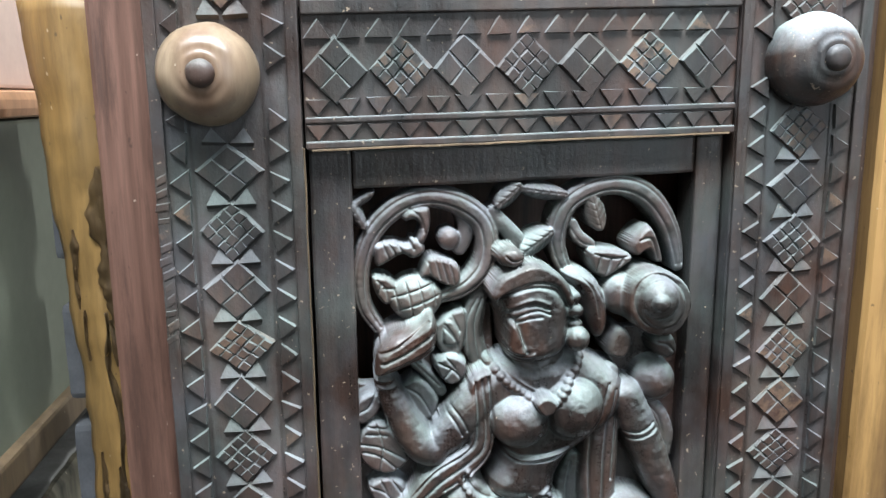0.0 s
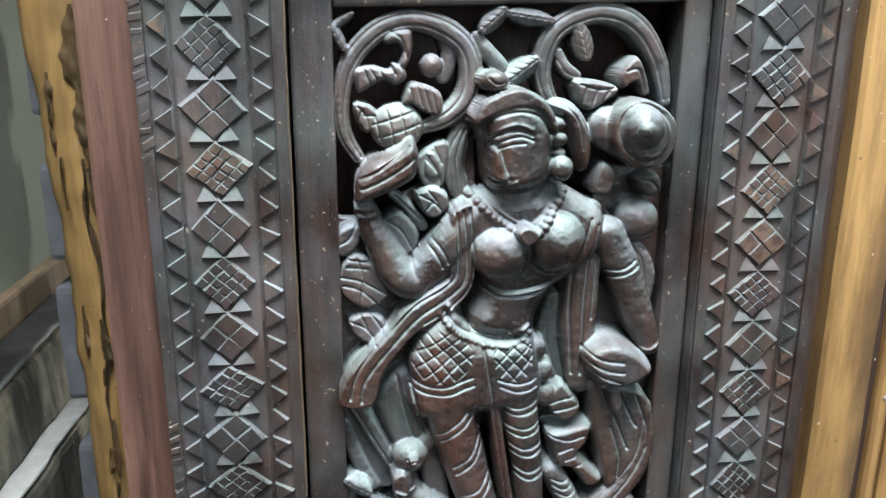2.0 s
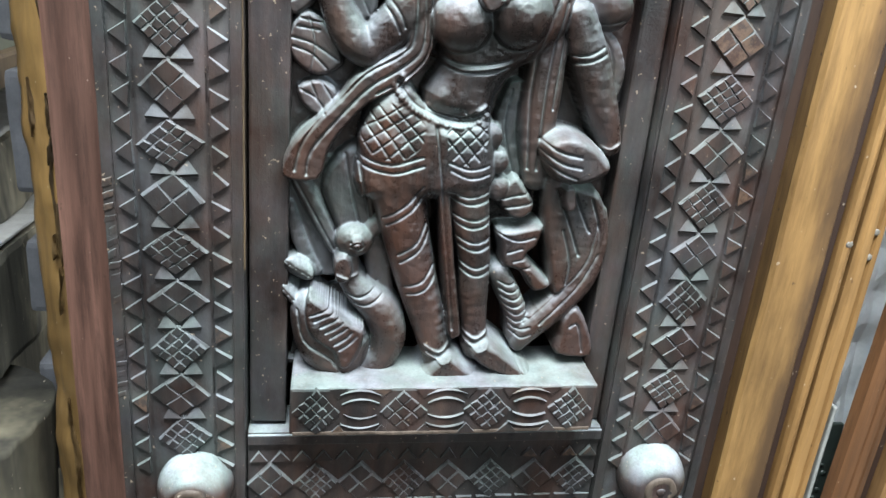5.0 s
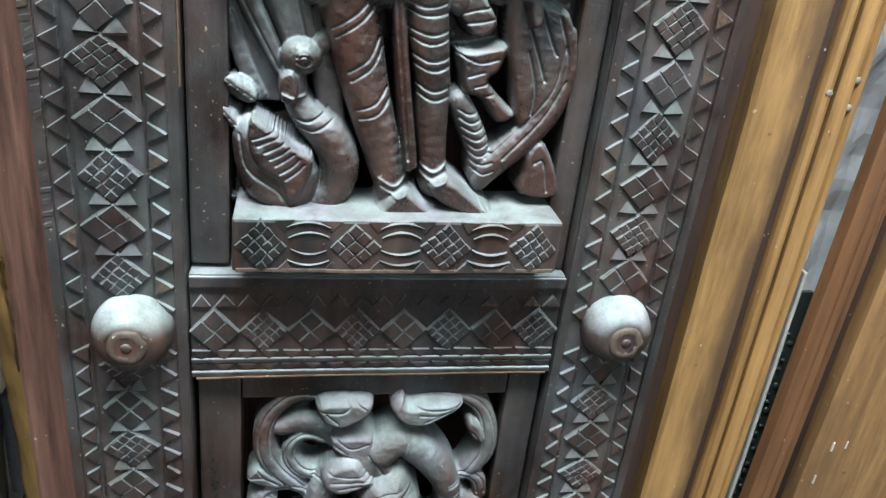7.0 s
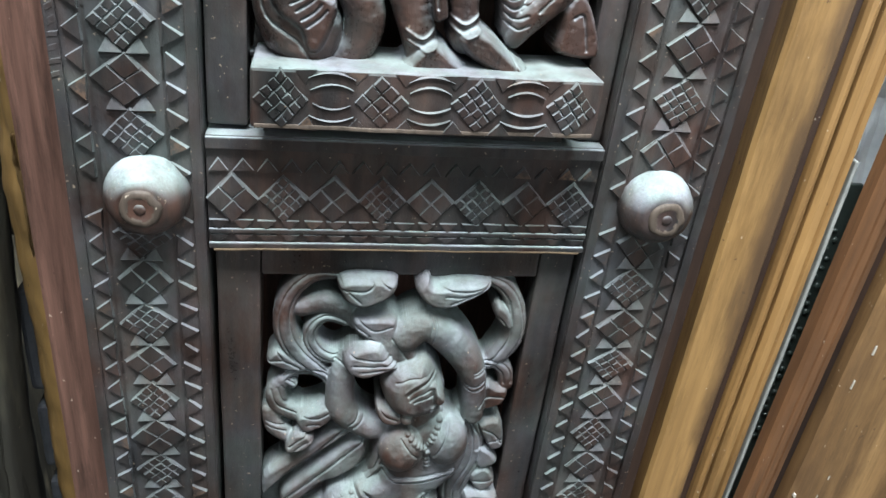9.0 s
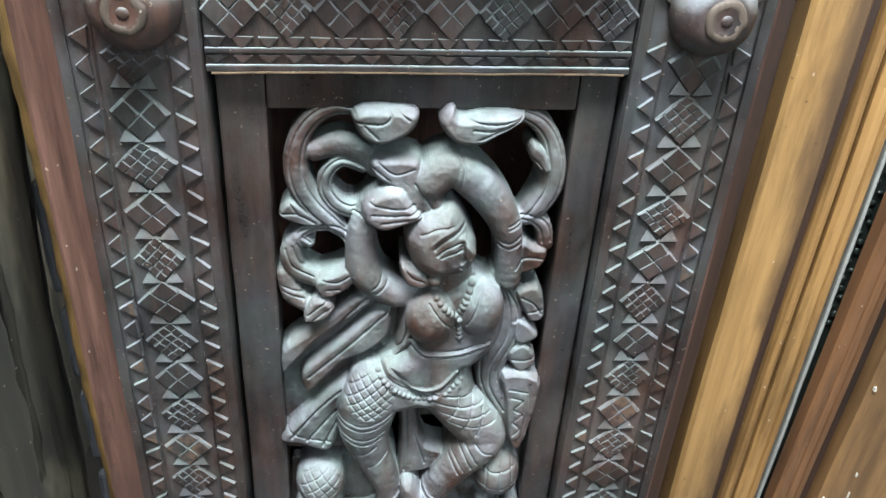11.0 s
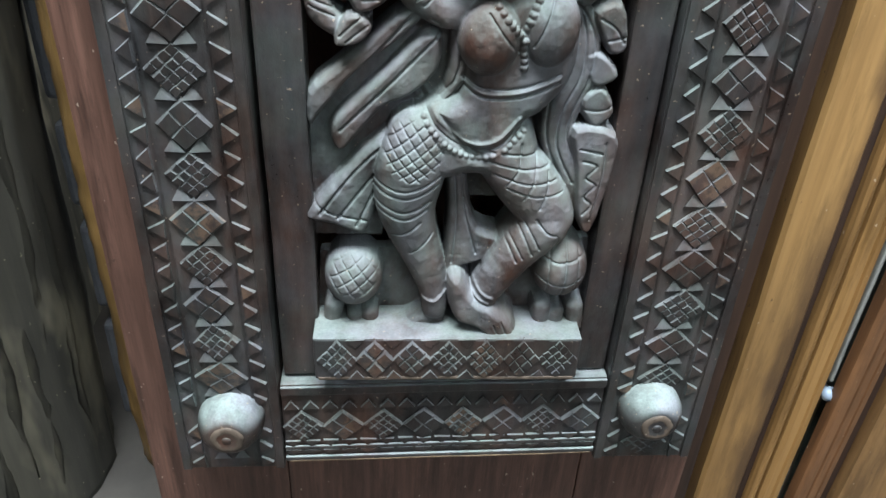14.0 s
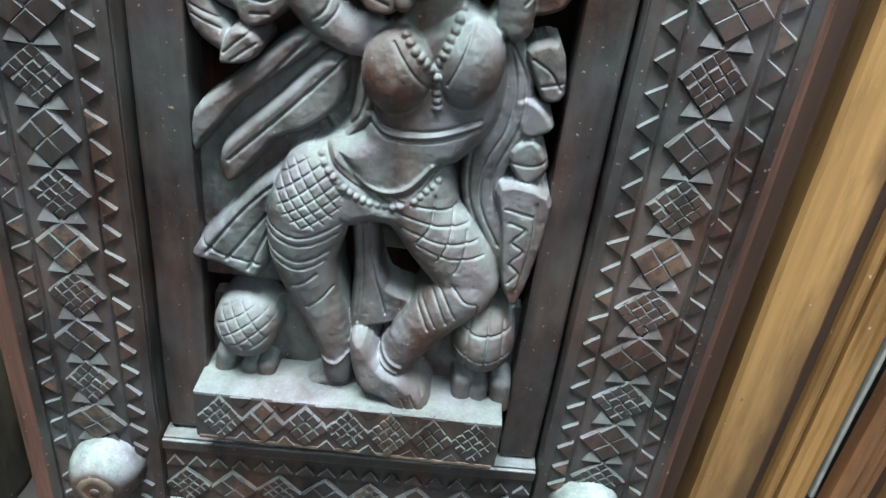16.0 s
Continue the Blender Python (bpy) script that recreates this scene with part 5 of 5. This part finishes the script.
# lower relief: head and body
B.limb(-14, 0.64, (-41, 788, 8.1), (-45, 767, 12.2), (-46, 745, 14.0), (-44, 723, 15.7), (-35, 709, 14.2))
B.limb(-14, 0.6, (-35, 709, 14.2), (-17, 697, 13.5), (2, 696, 13.3))
B.groove(0.9, 1.4, (-53, 782), (-46, 781), (-35, 768))
B.groove(0.9, 1.4, (-37, 706), (-29, 713), (-26, 726))
B.groove(0.9, 1.4, (-31, 702), (-23, 711), (-20, 723))
B.groove(0.9, 1.4, (-27, 692), (-20, 689))
B.form(-16, 16, 16.2, (0, 698), (22, 709), (53, 723), (82, 703), (89, 671), (84, 643), (65, 618), (53, 610), (43, 584), (9, 583), (-18, 609), (-25, 625), (-3, 634), (2, 655), (-3, 677))
B.limb(-12, 0.5, (31, 704, 17.1), (39, 722, 16.1))
B.form(-12, 22, 20.7, (-9, 758), (-7, 771), (2, 786), (17, 793), (31, 796), (40, 787), (47, 772), (55, 756), (56, 746), (55, 737), (47, 728), (29, 723), (10, 725), (-2, 736))
B.groove(0.9, 1.1, (5, 772), (18, 779), (31, 781))
B.ridge(1.5, 0.9, (14, 765), (25, 776), (43, 780))
B.groove(1.0, 1.4, (17, 761), (27, 771), (43, 776))
B.blob(6, 0.35, 32, 764, 13.5, 5.0, 24)
B.groove(0.8, 1.4, (19, 755), (29, 763), (45, 767))
B.groove(0.8, 1.2, (23, 753), (35, 758), (47, 761))
B.form(8, 6, 2.5, (43, 769), (52, 760), (49, 754), (42, 755))
B.ridge(1.4, 1.4, (41, 746), (48, 748), (53, 752))
B.groove(0.8, 1.5, (40, 743), (47, 745), (52, 748))
B.ridge(1.3, 1.2, (41, 740), (48, 742), (53, 745))
B.form(-6, 9, 4.0, (-11, 738), (-1, 735), (16, 724), (12, 715), (-3, 716), (-11, 727))
B.groove(0.9, 1.2, (-7, 735), (-1, 726), (9, 722))
B.blob(2, 0.75, 19, 725, 6.3, 6.3, 0)
B.blob(-4, 0.66, 18, 681, 23.3, 28.5, -8)
B.blob(-4, 0.66, 64, 688, 20.4, 28.5, -10)
B.beads(3.4, 9, (15, 714), (29, 697), (42, 682))
B.beads(3.4, 9, (56, 726), (51, 708), (43, 685))
B.beads(3.2, 5, (43, 681), (45, 660))
B.groove(0.7, 1.4, (15, 702), (28, 685), (40, 672))
B.groove(0.7, 1.4, (63, 716), (58, 698), (50, 678))
B.groove(0.9, 1.7, (0, 648), (20, 642), (47, 644), (74, 655))
B.groove(0.9, 1.7, (2, 640), (23, 634), (50, 637), (74, 648))
B.ridge(1.2, 1.3, (1, 644), (22, 638), (49, 641), (74, 652))
# lower relief: skirt, legs and drums
B.form(-14, 14, 17.0, (-49, 603), (-31, 621), (-15, 627), (-2, 608), (17, 590), (48, 612), (62, 602), (68, 570), (53, 553), (16, 563), (-10, 558), (-52, 566))
B.limb(-12, 0.58, (-32, 593, 27.0), (-39, 565, 29.9), (-42, 535, 26.2), (-37, 510, 22.1), (-25, 477, 17.6), (-16, 446, 13.8), (-14, 421, 11.5))
B.limb(-12, 0.56, (31, 586, 22.0), (53, 562, 26.2), (72, 538, 25.9), (82, 521, 23.1))
B.limb(-10, 0.58, (78, 514, 23.1), (57, 487, 19.8), (39, 458, 17.2), (28, 432, 13.8))
B.form(-20, 8, 5.2, (-8, 568), (7, 569), (12, 541), (22, 506), (46, 496), (34, 475), (5, 464), (-7, 461), (-6, 514))
B.groove(0.9, 1.5, (-2, 568), (2, 517), (0, 471))
B.groove(0.9, 1.5, (4, 568), (9, 524), (21, 481))
B.groove(0.9, 1.5, (8, 538), (20, 506), (40, 497))
B.hatch(-37, 589, 25.0, 26.0, 7.6, 1.4, 38)
B.groove(0.8, 1.3, (20, 590), (43, 587), (68, 585))
B.groove(0.8, 1.3, (24, 581), (49, 575), (75, 574))
B.groove(0.8, 1.3, (30, 569), (56, 562), (83, 562))
B.groove(0.8, 1.3, (41, 557), (65, 550), (89, 551))
B.groove(0.8, 1.3, (50, 596), (49, 574), (40, 559))
B.groove(0.8, 1.3, (64, 586), (63, 564), (56, 547))
B.groove(0.8, 1.3, (75, 570), (75, 554), (70, 538))
B.groove(0.9, 1.5, (-69, 561), (-43, 555), (-14, 566))
B.groove(0.9, 1.5, (-69, 554), (-43, 548), (-16, 558))
B.groove(0.9, 1.5, (-68, 541), (-44, 534), (-22, 543))
B.groove(0.9, 1.5, (-67, 534), (-44, 527), (-25, 535))
B.groove(0.9, 1.5, (-61, 507), (-44, 512), (-30, 523))
B.groove(0.9, 1.5, (-37, 492), (-28, 499), (-19, 509))
B.groove(0.9, 1.5, (46, 527), (57, 515), (68, 492))
B.groove(0.9, 1.5, (52, 531), (63, 518), (74, 498))
B.groove(0.9, 1.5, (37, 513), (47, 500), (55, 484))
B.groove(0.9, 1.5, (39, 519), (51, 504), (60, 488))
B.groove(0.9, 1.5, (69, 527), (79, 515), (88, 512))
B.ridge(1.4, 1.8, (-31, 442), (-16, 436), (-5, 446))
B.ridge(1.4, 1.8, (17, 464), (25, 450), (37, 442))
B.ridge(1.4, 1.8, (14, 458), (22, 444), (34, 436))
B.ridge(1.8, 1.9, (-29, 633), (-15, 613), (6, 597), (28, 599), (46, 618))
B.groove(0.9, 1.3, (-32, 630), (-18, 608), (5, 591), (29, 593), (48, 612))
B.beads(2.8, 22, (-34, 626), (-21, 604), (4, 585), (30, 587), (51, 606))
B.limb(-16, 0.6, (-13, 409, 10.3), (-38, 397, 8.4), (-63, 392, 4.6))
B.form(-12, 15, 8.8, (-4, 464), (9, 466), (23, 444), (41, 432), (60, 415), (65, 393), (46, 385), (24, 407), (6, 415), (-3, 436))
B.groove(0.7, 1.3, (47, 418), (55, 397))
B.groove(0.7, 1.3, (53, 422), (60, 405))
B.groove(0.7, 1.3, (40, 415), (48, 395))
B.blob(-18, 0.68, -88, 454, 26.4, 29.7, 0)
B.hatch(-87, 468, 24.2, 27.3, 9.0, 1.3, 35)
B.limb(-18, 0.65, (-107, 418, 8.8), (-112, 379, 8.4))
B.limb(-18, 0.65, (-88, 407, 8.0), (-87, 376, 7.5))
B.limb(-18, 0.65, (-74, 409, 8.4), (-70, 377, 6.9))
B.blob(-16, 0.68, 100, 466, 25.3, 31.0, 0)
B.groove(0.8, 1.5, (90, 510), (87, 477), (88, 441))
B.groove(0.8, 1.5, (101, 509), (102, 475), (101, 436))
B.groove(0.8, 1.5, (113, 491), (114, 461), (111, 435))
B.groove(0.8, 1.5, (75, 485), (95, 480), (119, 484))
B.groove(0.8, 1.5, (77, 463), (99, 456), (120, 463))
B.limb(-16, 0.65, (89, 419, 9.0), (88, 378, 7.8))
B.limb(-16, 0.65, (103, 413, 8.0), (106, 375, 8.1))
B.limb(-16, 0.65, (120, 418, 9.6), (125, 381, 7.8))
B.plate(-34, (-119, 469), (129, 485), (147, 353), (-127, 356))
B.plate(-36, (-40, 690), (80, 682), (94, 583), (71, 525), (1, 527), (-12, 585))
part("carved_relief", A.mesh("upper_relief", seed=3), M_RELIEF, carved, "openwork carved figure with swan, vines and leaves")
part("carved_relief", B.mesh("lower_relief", seed=5), M_RELIEF_DUSTY, carved, "openwork carved dancing figure among scrolling leaves")

# ---- rough slab leaning behind the door's edge ----
slab = thing("wood_slab", "rough yellow wooden slab with dark bark patches", "wood slab")


def slab_mesh():
    bm = bmesh.new()
    rows = []
    n = 150
    for i in range(n + 1):
        z = 1.712 * i / n
        left = -0.404 - 0.028 * max(0, (z - 1.3) / 0.4) ** 1.2 + 0.004 * noise.noise(Vector((0, 1.3, z * 9))) + 0.003 * noise.noise(Vector((4, 2, z * 30)))
        rows.append([bm.verts.new((left + u * (-0.335 - left), 0.205 + 0.015 * (1 - u) ** 2 - 0.02 * math.sin(u * math.pi) + 0.006 * noise.noise(Vector((u * 4, 7, z * 16))) + 0.004 * noise.noise(Vector((u * 9, 3, z * 50))), z)) for u in np.linspace(0, 1, 14)])
        rows[-1] += [bm.verts.new((-0.335, 0.26, z)), bm.verts.new((left + 0.004, 0.285, z))]
    for a, b in zip(rows, rows[1:]):
        for k in range(len(a)):
            l = (k + 1) % len(a)
            bm.faces.new((a[k], a[l], b[l], b[k]))
    bm.faces.new(rows[0])
    bm.faces.new(rows[-1][::-1])
    return from_bm("slab", bm, True)


part("slab", slab_mesh(), M_BARK, slab)


def bark_mesh(u_mid, half, z0, z1, seed):
    """A ragged flake of bark that still clings to the slab's face."""
    bm = bmesh.new()
    rows, n = [], 60
    for i in range(n + 1):
        z = z0 + (z1 - z0) * i / n
        left = -0.404 - 0.028 * max(0, (z - 1.3) / 0.4) ** 1.2
        w = half * min(1, 6 * i / n, 6 * (1 - i / n)) * (0.75 + 0.9 * noise.noise(Vector((seed, 0, z * 28))) + 0.5 * noise.noise(Vector((seed, 5, z * 90))))
        mid = u_mid + 0.10 * noise.noise(Vector((seed, 9, z * 15)))
        row = []
        for k in range(7):
            v = k / 3 - 1
            u = min(max(mid + max(w, 0.01) * v, 0.02), 0.98)
            y = 0.205 + 0.015 * (1 - u) ** 2 - 0.02 * math.sin(u * math.pi) - 0.0075 + 0.010 * v**4 + 0.004 * noise.noise(Vector((u * 9, seed, z * 60)))
            row.append(bm.verts.new((left + u * (-0.335 - left), y, z)))
        rows.append(row)
    for a, b in zip(rows, rows[1:]):
        for k in range(6):
            bm.faces.new((a[k], a[k + 1], b[k + 1], b[k]))
    bmesh.ops.solidify(bm, geom=bm.faces, thickness=-0.004)
    return from_bm("bark", bm, True)


flakes = random.Random(12)
for k in range(16):
    z = flakes.uniform(1.02, 1.52)
    part("bark", bark_mesh(flakes.uniform(0.2, 0.9), flakes.uniform(0.03, 0.07), z, z + flakes.uniform(0.02, 0.06), 20 + k), M_RIND, slab, "ragged dark brown bark")
for q in ((0.84, 0.15, 1.54, 1.705, 1), (0.66, 0.20, 1.40, 1.56, 2), (0.56, 0.045, 1.24, 1.42, 3), (0.84, 0.05, 1.28, 1.40, 4), (0.50, 0.03, 1.08, 1.24, 5), (0.22, 0.06, 1.42, 1.50, 6), (0.40, 0.05, 0.78, 0.92, 7)):
    part("bark", bark_mesh(*q), M_RIND, slab, "ragged dark brown bark")

# ---- stacked woodwork beyond it ----
post = thing("carved_grey_post", "dusty grey carved post with stacked blocks", "post")
edges_z = (0.0, 0.17, 0.20, 0.33, 0.36, 0.47, 0.50, 0.66, 0.74, 0.90, 0.97, 1.06, 1.12, 1.26, 1.29, 1.40, 1.45, 1.54, 1.60)
for i, (a, b) in enumerate(zip(edges_z, edges_z[1:])):
    w = 0.0 if i % 2 == 0 else 0.016
    part("block", box("block", -0.452 + w, -0.36 - w, 0.30 + w, 0.39 - w, a, b - 0.0005, 0.008, 0.002, 4), M_GREYPOST, post)

cabinet = thing("painted_cabinet", "pale green panelled cabinet with an orange cornice", "cabinet")
part("body", box("body", -1.1, -0.496, 0.02, 0.9, 1.235, 1.60, 0.004), M_GREEN, cabinet)
part("bottom_rail", box("bottom_rail", -1.09, -0.484, 0.015, 0.9, 1.222, 1.262, 0.005), M_TAN, cabinet)
part("cornice", box("cornice", -1.12, -0.470, 0.0, 0.92, 1.603, 1.632, 0.010), M_ORANGE, cabinet)
part("top_board", box("top_board", -1.1, -0.490, 0.02, 0.9, 1.634, 2.02, 0.004), M_PINK, cabinet)
for a in (0.02, 0.78):
    part("corner_post", box("corner_post", -0.4955, -0.486, a, a + 0.07, 1.263, 1.602, 0.003), M_TAN, cabinet)

for label, b, seed in (("thick old timber with a dust-covered top", (-1.0, -0.505, -0.05, 0.8, 1.05, 1.15), 1), ("thick old timber with a dust-covered top", (-1.0, -0.475, 0.12, 0.85, 0.90, 1.045), 2)):
    t = thing("timber_beam", label, "timber", group="stacked timbers")
    part("beam", box("beam", *b, bevel=0.012, rough=0.008, cuts=40), M_MOSS, t)
    part("dust_layer", box("dust_layer", b[0] + 0.01, b[1] - 0.004, b[2] + 0.01, b[3] - 0.01, b[5] + 0.003, b[5] + 0.009, 0.003, 0.006, 40), M_DUSTTOP, t, "thick pale dust")
support = thing("storage_bench", "dark bench carrying timbers and the cabinet", "bench")
part("bench", box("bench", -1.1, -0.56, 0.40, 0.95, 0.0, 0.898, 0.006), M_MOSS, support)
part("bench_riser", box("bench_riser", -1.1, -0.60, 0.15, 0.95, 1.161, 1.2215, 0.006), M_MOSS, support)

trunk = thing("weathered_trunk", "weathered greenish-grey tree trunk with pale lichen", "log")


def trunk_mesh():
    bm = bmesh.new()
    rings = []
    for i in range(91):
        z = 0.885 * i / 90
        ring = []
        for k in range(44):
            a = 2 * math.pi * k / 44
            d = Vector((math.cos(a), math.sin(a), z * 1.5))
            r = 0.140 + 0.012 * noise.noise(d * 1.4) + 0.009 * noise.noise(Vector((d.x * 6, d.y * 6, z * 3))) + 0.004 * noise.noise(Vector((d.x * 18, d.y * 18, z * 14)))
            ring.append(bm.verts.new((-0.565 + 0.02 * (z - 0.4) + r * math.cos(a), 0.20 + r * math.sin(a), z)))
        rings.append(ring)
    for a, b in zip(rings, rings[1:]):
        for k in range(44):
            l = (k + 1) % 44
            bm.faces.new((a[k], a[l], b[l], b[k]))
    bm.faces.new(rings[-1])
    bm.faces.new(rings[0][::-1])
    return from_bm("trunk", bm, True)


part("trunk", trunk_mesh(), M_TRUNK, trunk)

def bark_ridge(a, z0, z1, seed):
    """A long uneven ridge of bark standing proud of the trunk."""
    bm = bmesh.new()
    rows, n = [], 30
    for i in range(n + 1):
        z = z0 + (z1 - z0) * i / n
        taper = min(1, 5 * i / n, 5 * (1 - i / n))
        mid = a + 0.05 * noise.noise(Vector((seed, 2, z * 9)))
        row = []
        for k in range(7):
            v = k / 3 - 1
            b = mid + v * (0.05 + 0.03 * noise.noise(Vector((seed, 4, z * 30)))) * (0.3 + 0.7 * taper)
            d = Vector((math.cos(b), math.sin(b), z * 1.5))
            r = 0.138 + 0.012 * noise.noise(d * 1.4) + 0.009 * noise.noise(Vector((d.x * 6, d.y * 6, z * 3))) + 0.0055 * taper * (1 - v * v) * (0.8 + 0.6 * noise.noise(Vector((seed, v, z * 40))))
            row.append(bm.verts.new((-0.565 + 0.02 * (z - 0.4) + r * d.x, 0.20 + r * d.y, z)))
        rows.append(row)
    for p, q in zip(rows, rows[1:]):
        for k in range(6):
            bm.faces.new((p[k], p[k + 1], q[k + 1], q[k]))
    bmesh.ops.solidify(bm, geom=bm.faces, thickness=0.006)
    return from_bm("bark_ridge", bm, True)


for q in ((-1.05, 0.02, 0.40, 1), (-0.85, 0.10, 0.62, 2), (-0.62, 0.03, 0.34, 3), (-0.38, 0.20, 0.74, 4), (-0.15, 0.06, 0.52, 5), (-0.72, 0.42, 0.80, 6)):
    part("bark_ridge", bark_ridge(*q), M_TRUNK, trunk, "mossy ridge of bark")

# ---- honey-coloured door frame on the other side ----
frame_post = thing("door_frame", "honey-coloured teak door frame with shade-dark hollow mouldings", "door frame")
part("face_board", prism("face_board", [(0.343, 0.150), (0.341, 0.079), (0.345, 0.0745), (0.370, 0.0755), (0.394, 0.0745), (0.398, 0.079), (0.398, 0.150)], 0, 2.1, 0.0, 90, 0.0016), M_YELLOW_EDGE, frame_post)
# grooves carry their recess shade as a near-black colour
part("groove", prism("groove", [(0.3985, 0.150), (0.3985, 0.086), (0.406, 0.094), (0.4140, 0.092), (0.4140, 0.150)], 0, 2.1), M_SHADE, frame_post, "hollow moulding with its shade put into the colour")
part("bead", prism("bead", [(0.4145, 0.150), (0.4145, 0.086), (0.4165, 0.081), (0.4205, 0.0785), (0.425, 0.081), (0.4270, 0.086), (0.4270, 0.150)], 0, 2.1, 0, 50, 0.0008), M_YELLOW, frame_post)
part("groove", prism("groove", [(0.4275, 0.150), (0.4275, 0.092), (0.4315, 0.092), (0.4315, 0.150)], 0, 2.1), M_SHADE, frame_post, "hollow moulding with its shade put into the colour")
part("outer_strip", prism("outer_strip", [(0.432, 0.150), (0.432, 0.084), (0.436, 0.079), (0.444, 0.0785), (0.4455, 0.0825), (0.4475, 0.0825), (0.449, 0.079), (0.456, 0.0805), (0.4595, 0.085), (0.4595, 0.150)], 0, 2.1, 0, 50, 0.001), M_YELLOW, frame_post)
part("back_strip", prism("back_strip", [(0.460, 0.150), (0.460, 0.100), (0.4640, 0.100), (0.4640, 0.150)], 0, 2.1), M_RIGHT, frame_post)
nail = lathe("nail", [(0.0036, 0.0), (0.0038, 0.0009), (0.0030, 0.0017), (0.0012, 0.0020)], 18, 0.05)
for x, z in ((0.4470, 1.190), (0.4465, 1.163), (0.4215, 1.176)):
    part("nail", nail, M_NAIL, frame_post, "dull steel nail head", Matrix.Translation((x, 0.0805, z)))

second = thing("second_door_frame", "reddish teak frame with a worn yellow outer board", "door frame", (-0.008, 0, 0))
second.rotation_euler[1] = 0.016
part("ridged_board", prism("ridged_board", [(0.473, 0.082), (0.473, 0.066), (0.476, 0.062), (0.486, 0.062), (0.4875, 0.065), (0.489, 0.062), (0.497, 0.062), (0.4985, 0.065), (0.500, 0.062), (0.507, 0.064), (0.509, 0.068), (0.509, 0.082)], 0, 2.1, 0, 50, 0.0006), M_RIGHT, second)
part("groove", prism("groove", [(0.5095, 0.110), (0.5095, 0.0825), (0.524, 0.086), (0.5245, 0.090), (0.533, 0.084), (0.533, 0.110)], 0, 2.1), M_SHADE, second, "hollow moulding with its shade put into the colour")
part("outer_board", prism("outer_board", [(0.5335, 0.100), (0.5335, 0.066), (0.540, 0.060), (0.690, 0.058), (0.700, 0.064), (0.700, 0.100)], 0, 2.1, 0, 60, 0.0018), M_WORN, second, "worn yellow board with pale scrapes")
sr = random.Random(31)
for k in range(14):
    a, c = sr.uniform(0.5365, 0.575) if k % 3 else 0.5362, sr.uniform(0.25, 1.05)
    w, l = sr.uniform(0.0007, 0.0022), sr.uniform(0.003, 0.013)
    part("scrape", prism("scrape", [(a, 0.0622), (a, 0.0585), (a + w, 0.0580), (a + w * 1.3, 0.0622)], c, c + l, 0.0, 4, 0.0012), M_SCRAPE, second, "pale scraped paint")

wrap = thing("plastic_sheet", "crumpled clouded white plastic sheet between door frames", "plastic sheet")


def wrap_mesh():
    verts, faces, n, m = [], [], 20, 90
    for i in range(m):
        for j in range(n):
            x, z = 0.468 + 0.15 * j / (n - 1), 0.80 + 1.2 * i / (m - 1)
            verts.append((x, 0.140 + 0.014 * noise.noise(Vector((x * 30, 1, z * 6))) + 0.010 * noise.noise(Vector((x * 60, 5, z * 22))), z))
    for i in range(m - 1):
        for j in range(n - 1):
            a = i * n + j
            faces.append((a, a + 1, a + n + 1, a + n))
    return mesh_of("sheet", verts, faces)


sheet = part("sheet", wrap_mesh(), M_PLASTIC, wrap)
solid = sheet.modifiers.new("thickness", "SOLIDIFY")
solid.thickness = 0.002
mesh_strip = thing("perforated_strip", "black-green perforated plastic strip with a pale edge", "plastic strip")
part("strip", box("strip", 0.4750, 0.4970, 0.100, 0.106, 0.0, 0.95, 0.002, 0.002, 40), M_BEAD, mesh_strip)
part("pale_edge", box("pale_edge", 0.4662, 0.4708, 0.087, 0.104, 0.25, 0.98, 0.002, 0.001, 40), M_CORD, mesh_strip, "pale plastic edging")
dot = lathe("dot", [(0.0034, -0.002), (0.0034, 0.001), (0.0024, 0.002), (0.001, 0.0024)], 10)
for i in range(26):
    part("dot", dot, M_BEAD, mesh_strip, "", Matrix.Translation((0.4830 + 0.0040 * math.sin(i * 2.4), 0.0998, 0.60 + 0.0118 * i)) @ Matrix.Diagonal((1, 1, 1 + 0.3 * math.sin(i * 1.7), 1)))
knob = thing("plug_knob", "small pale blue plastic knob in the gap", "knob")
part("knob", lathe("knob", [(0.004, -0.03), (0.005, 0.0), (0.0085, 0.003), (0.0095, 0.008), (0.008, 0.013), (0.004, 0.016), (0.001, 0.017)], 22), M_KNOB, knob, "", Matrix.Translation((0.470, 0.094, 0.232)))
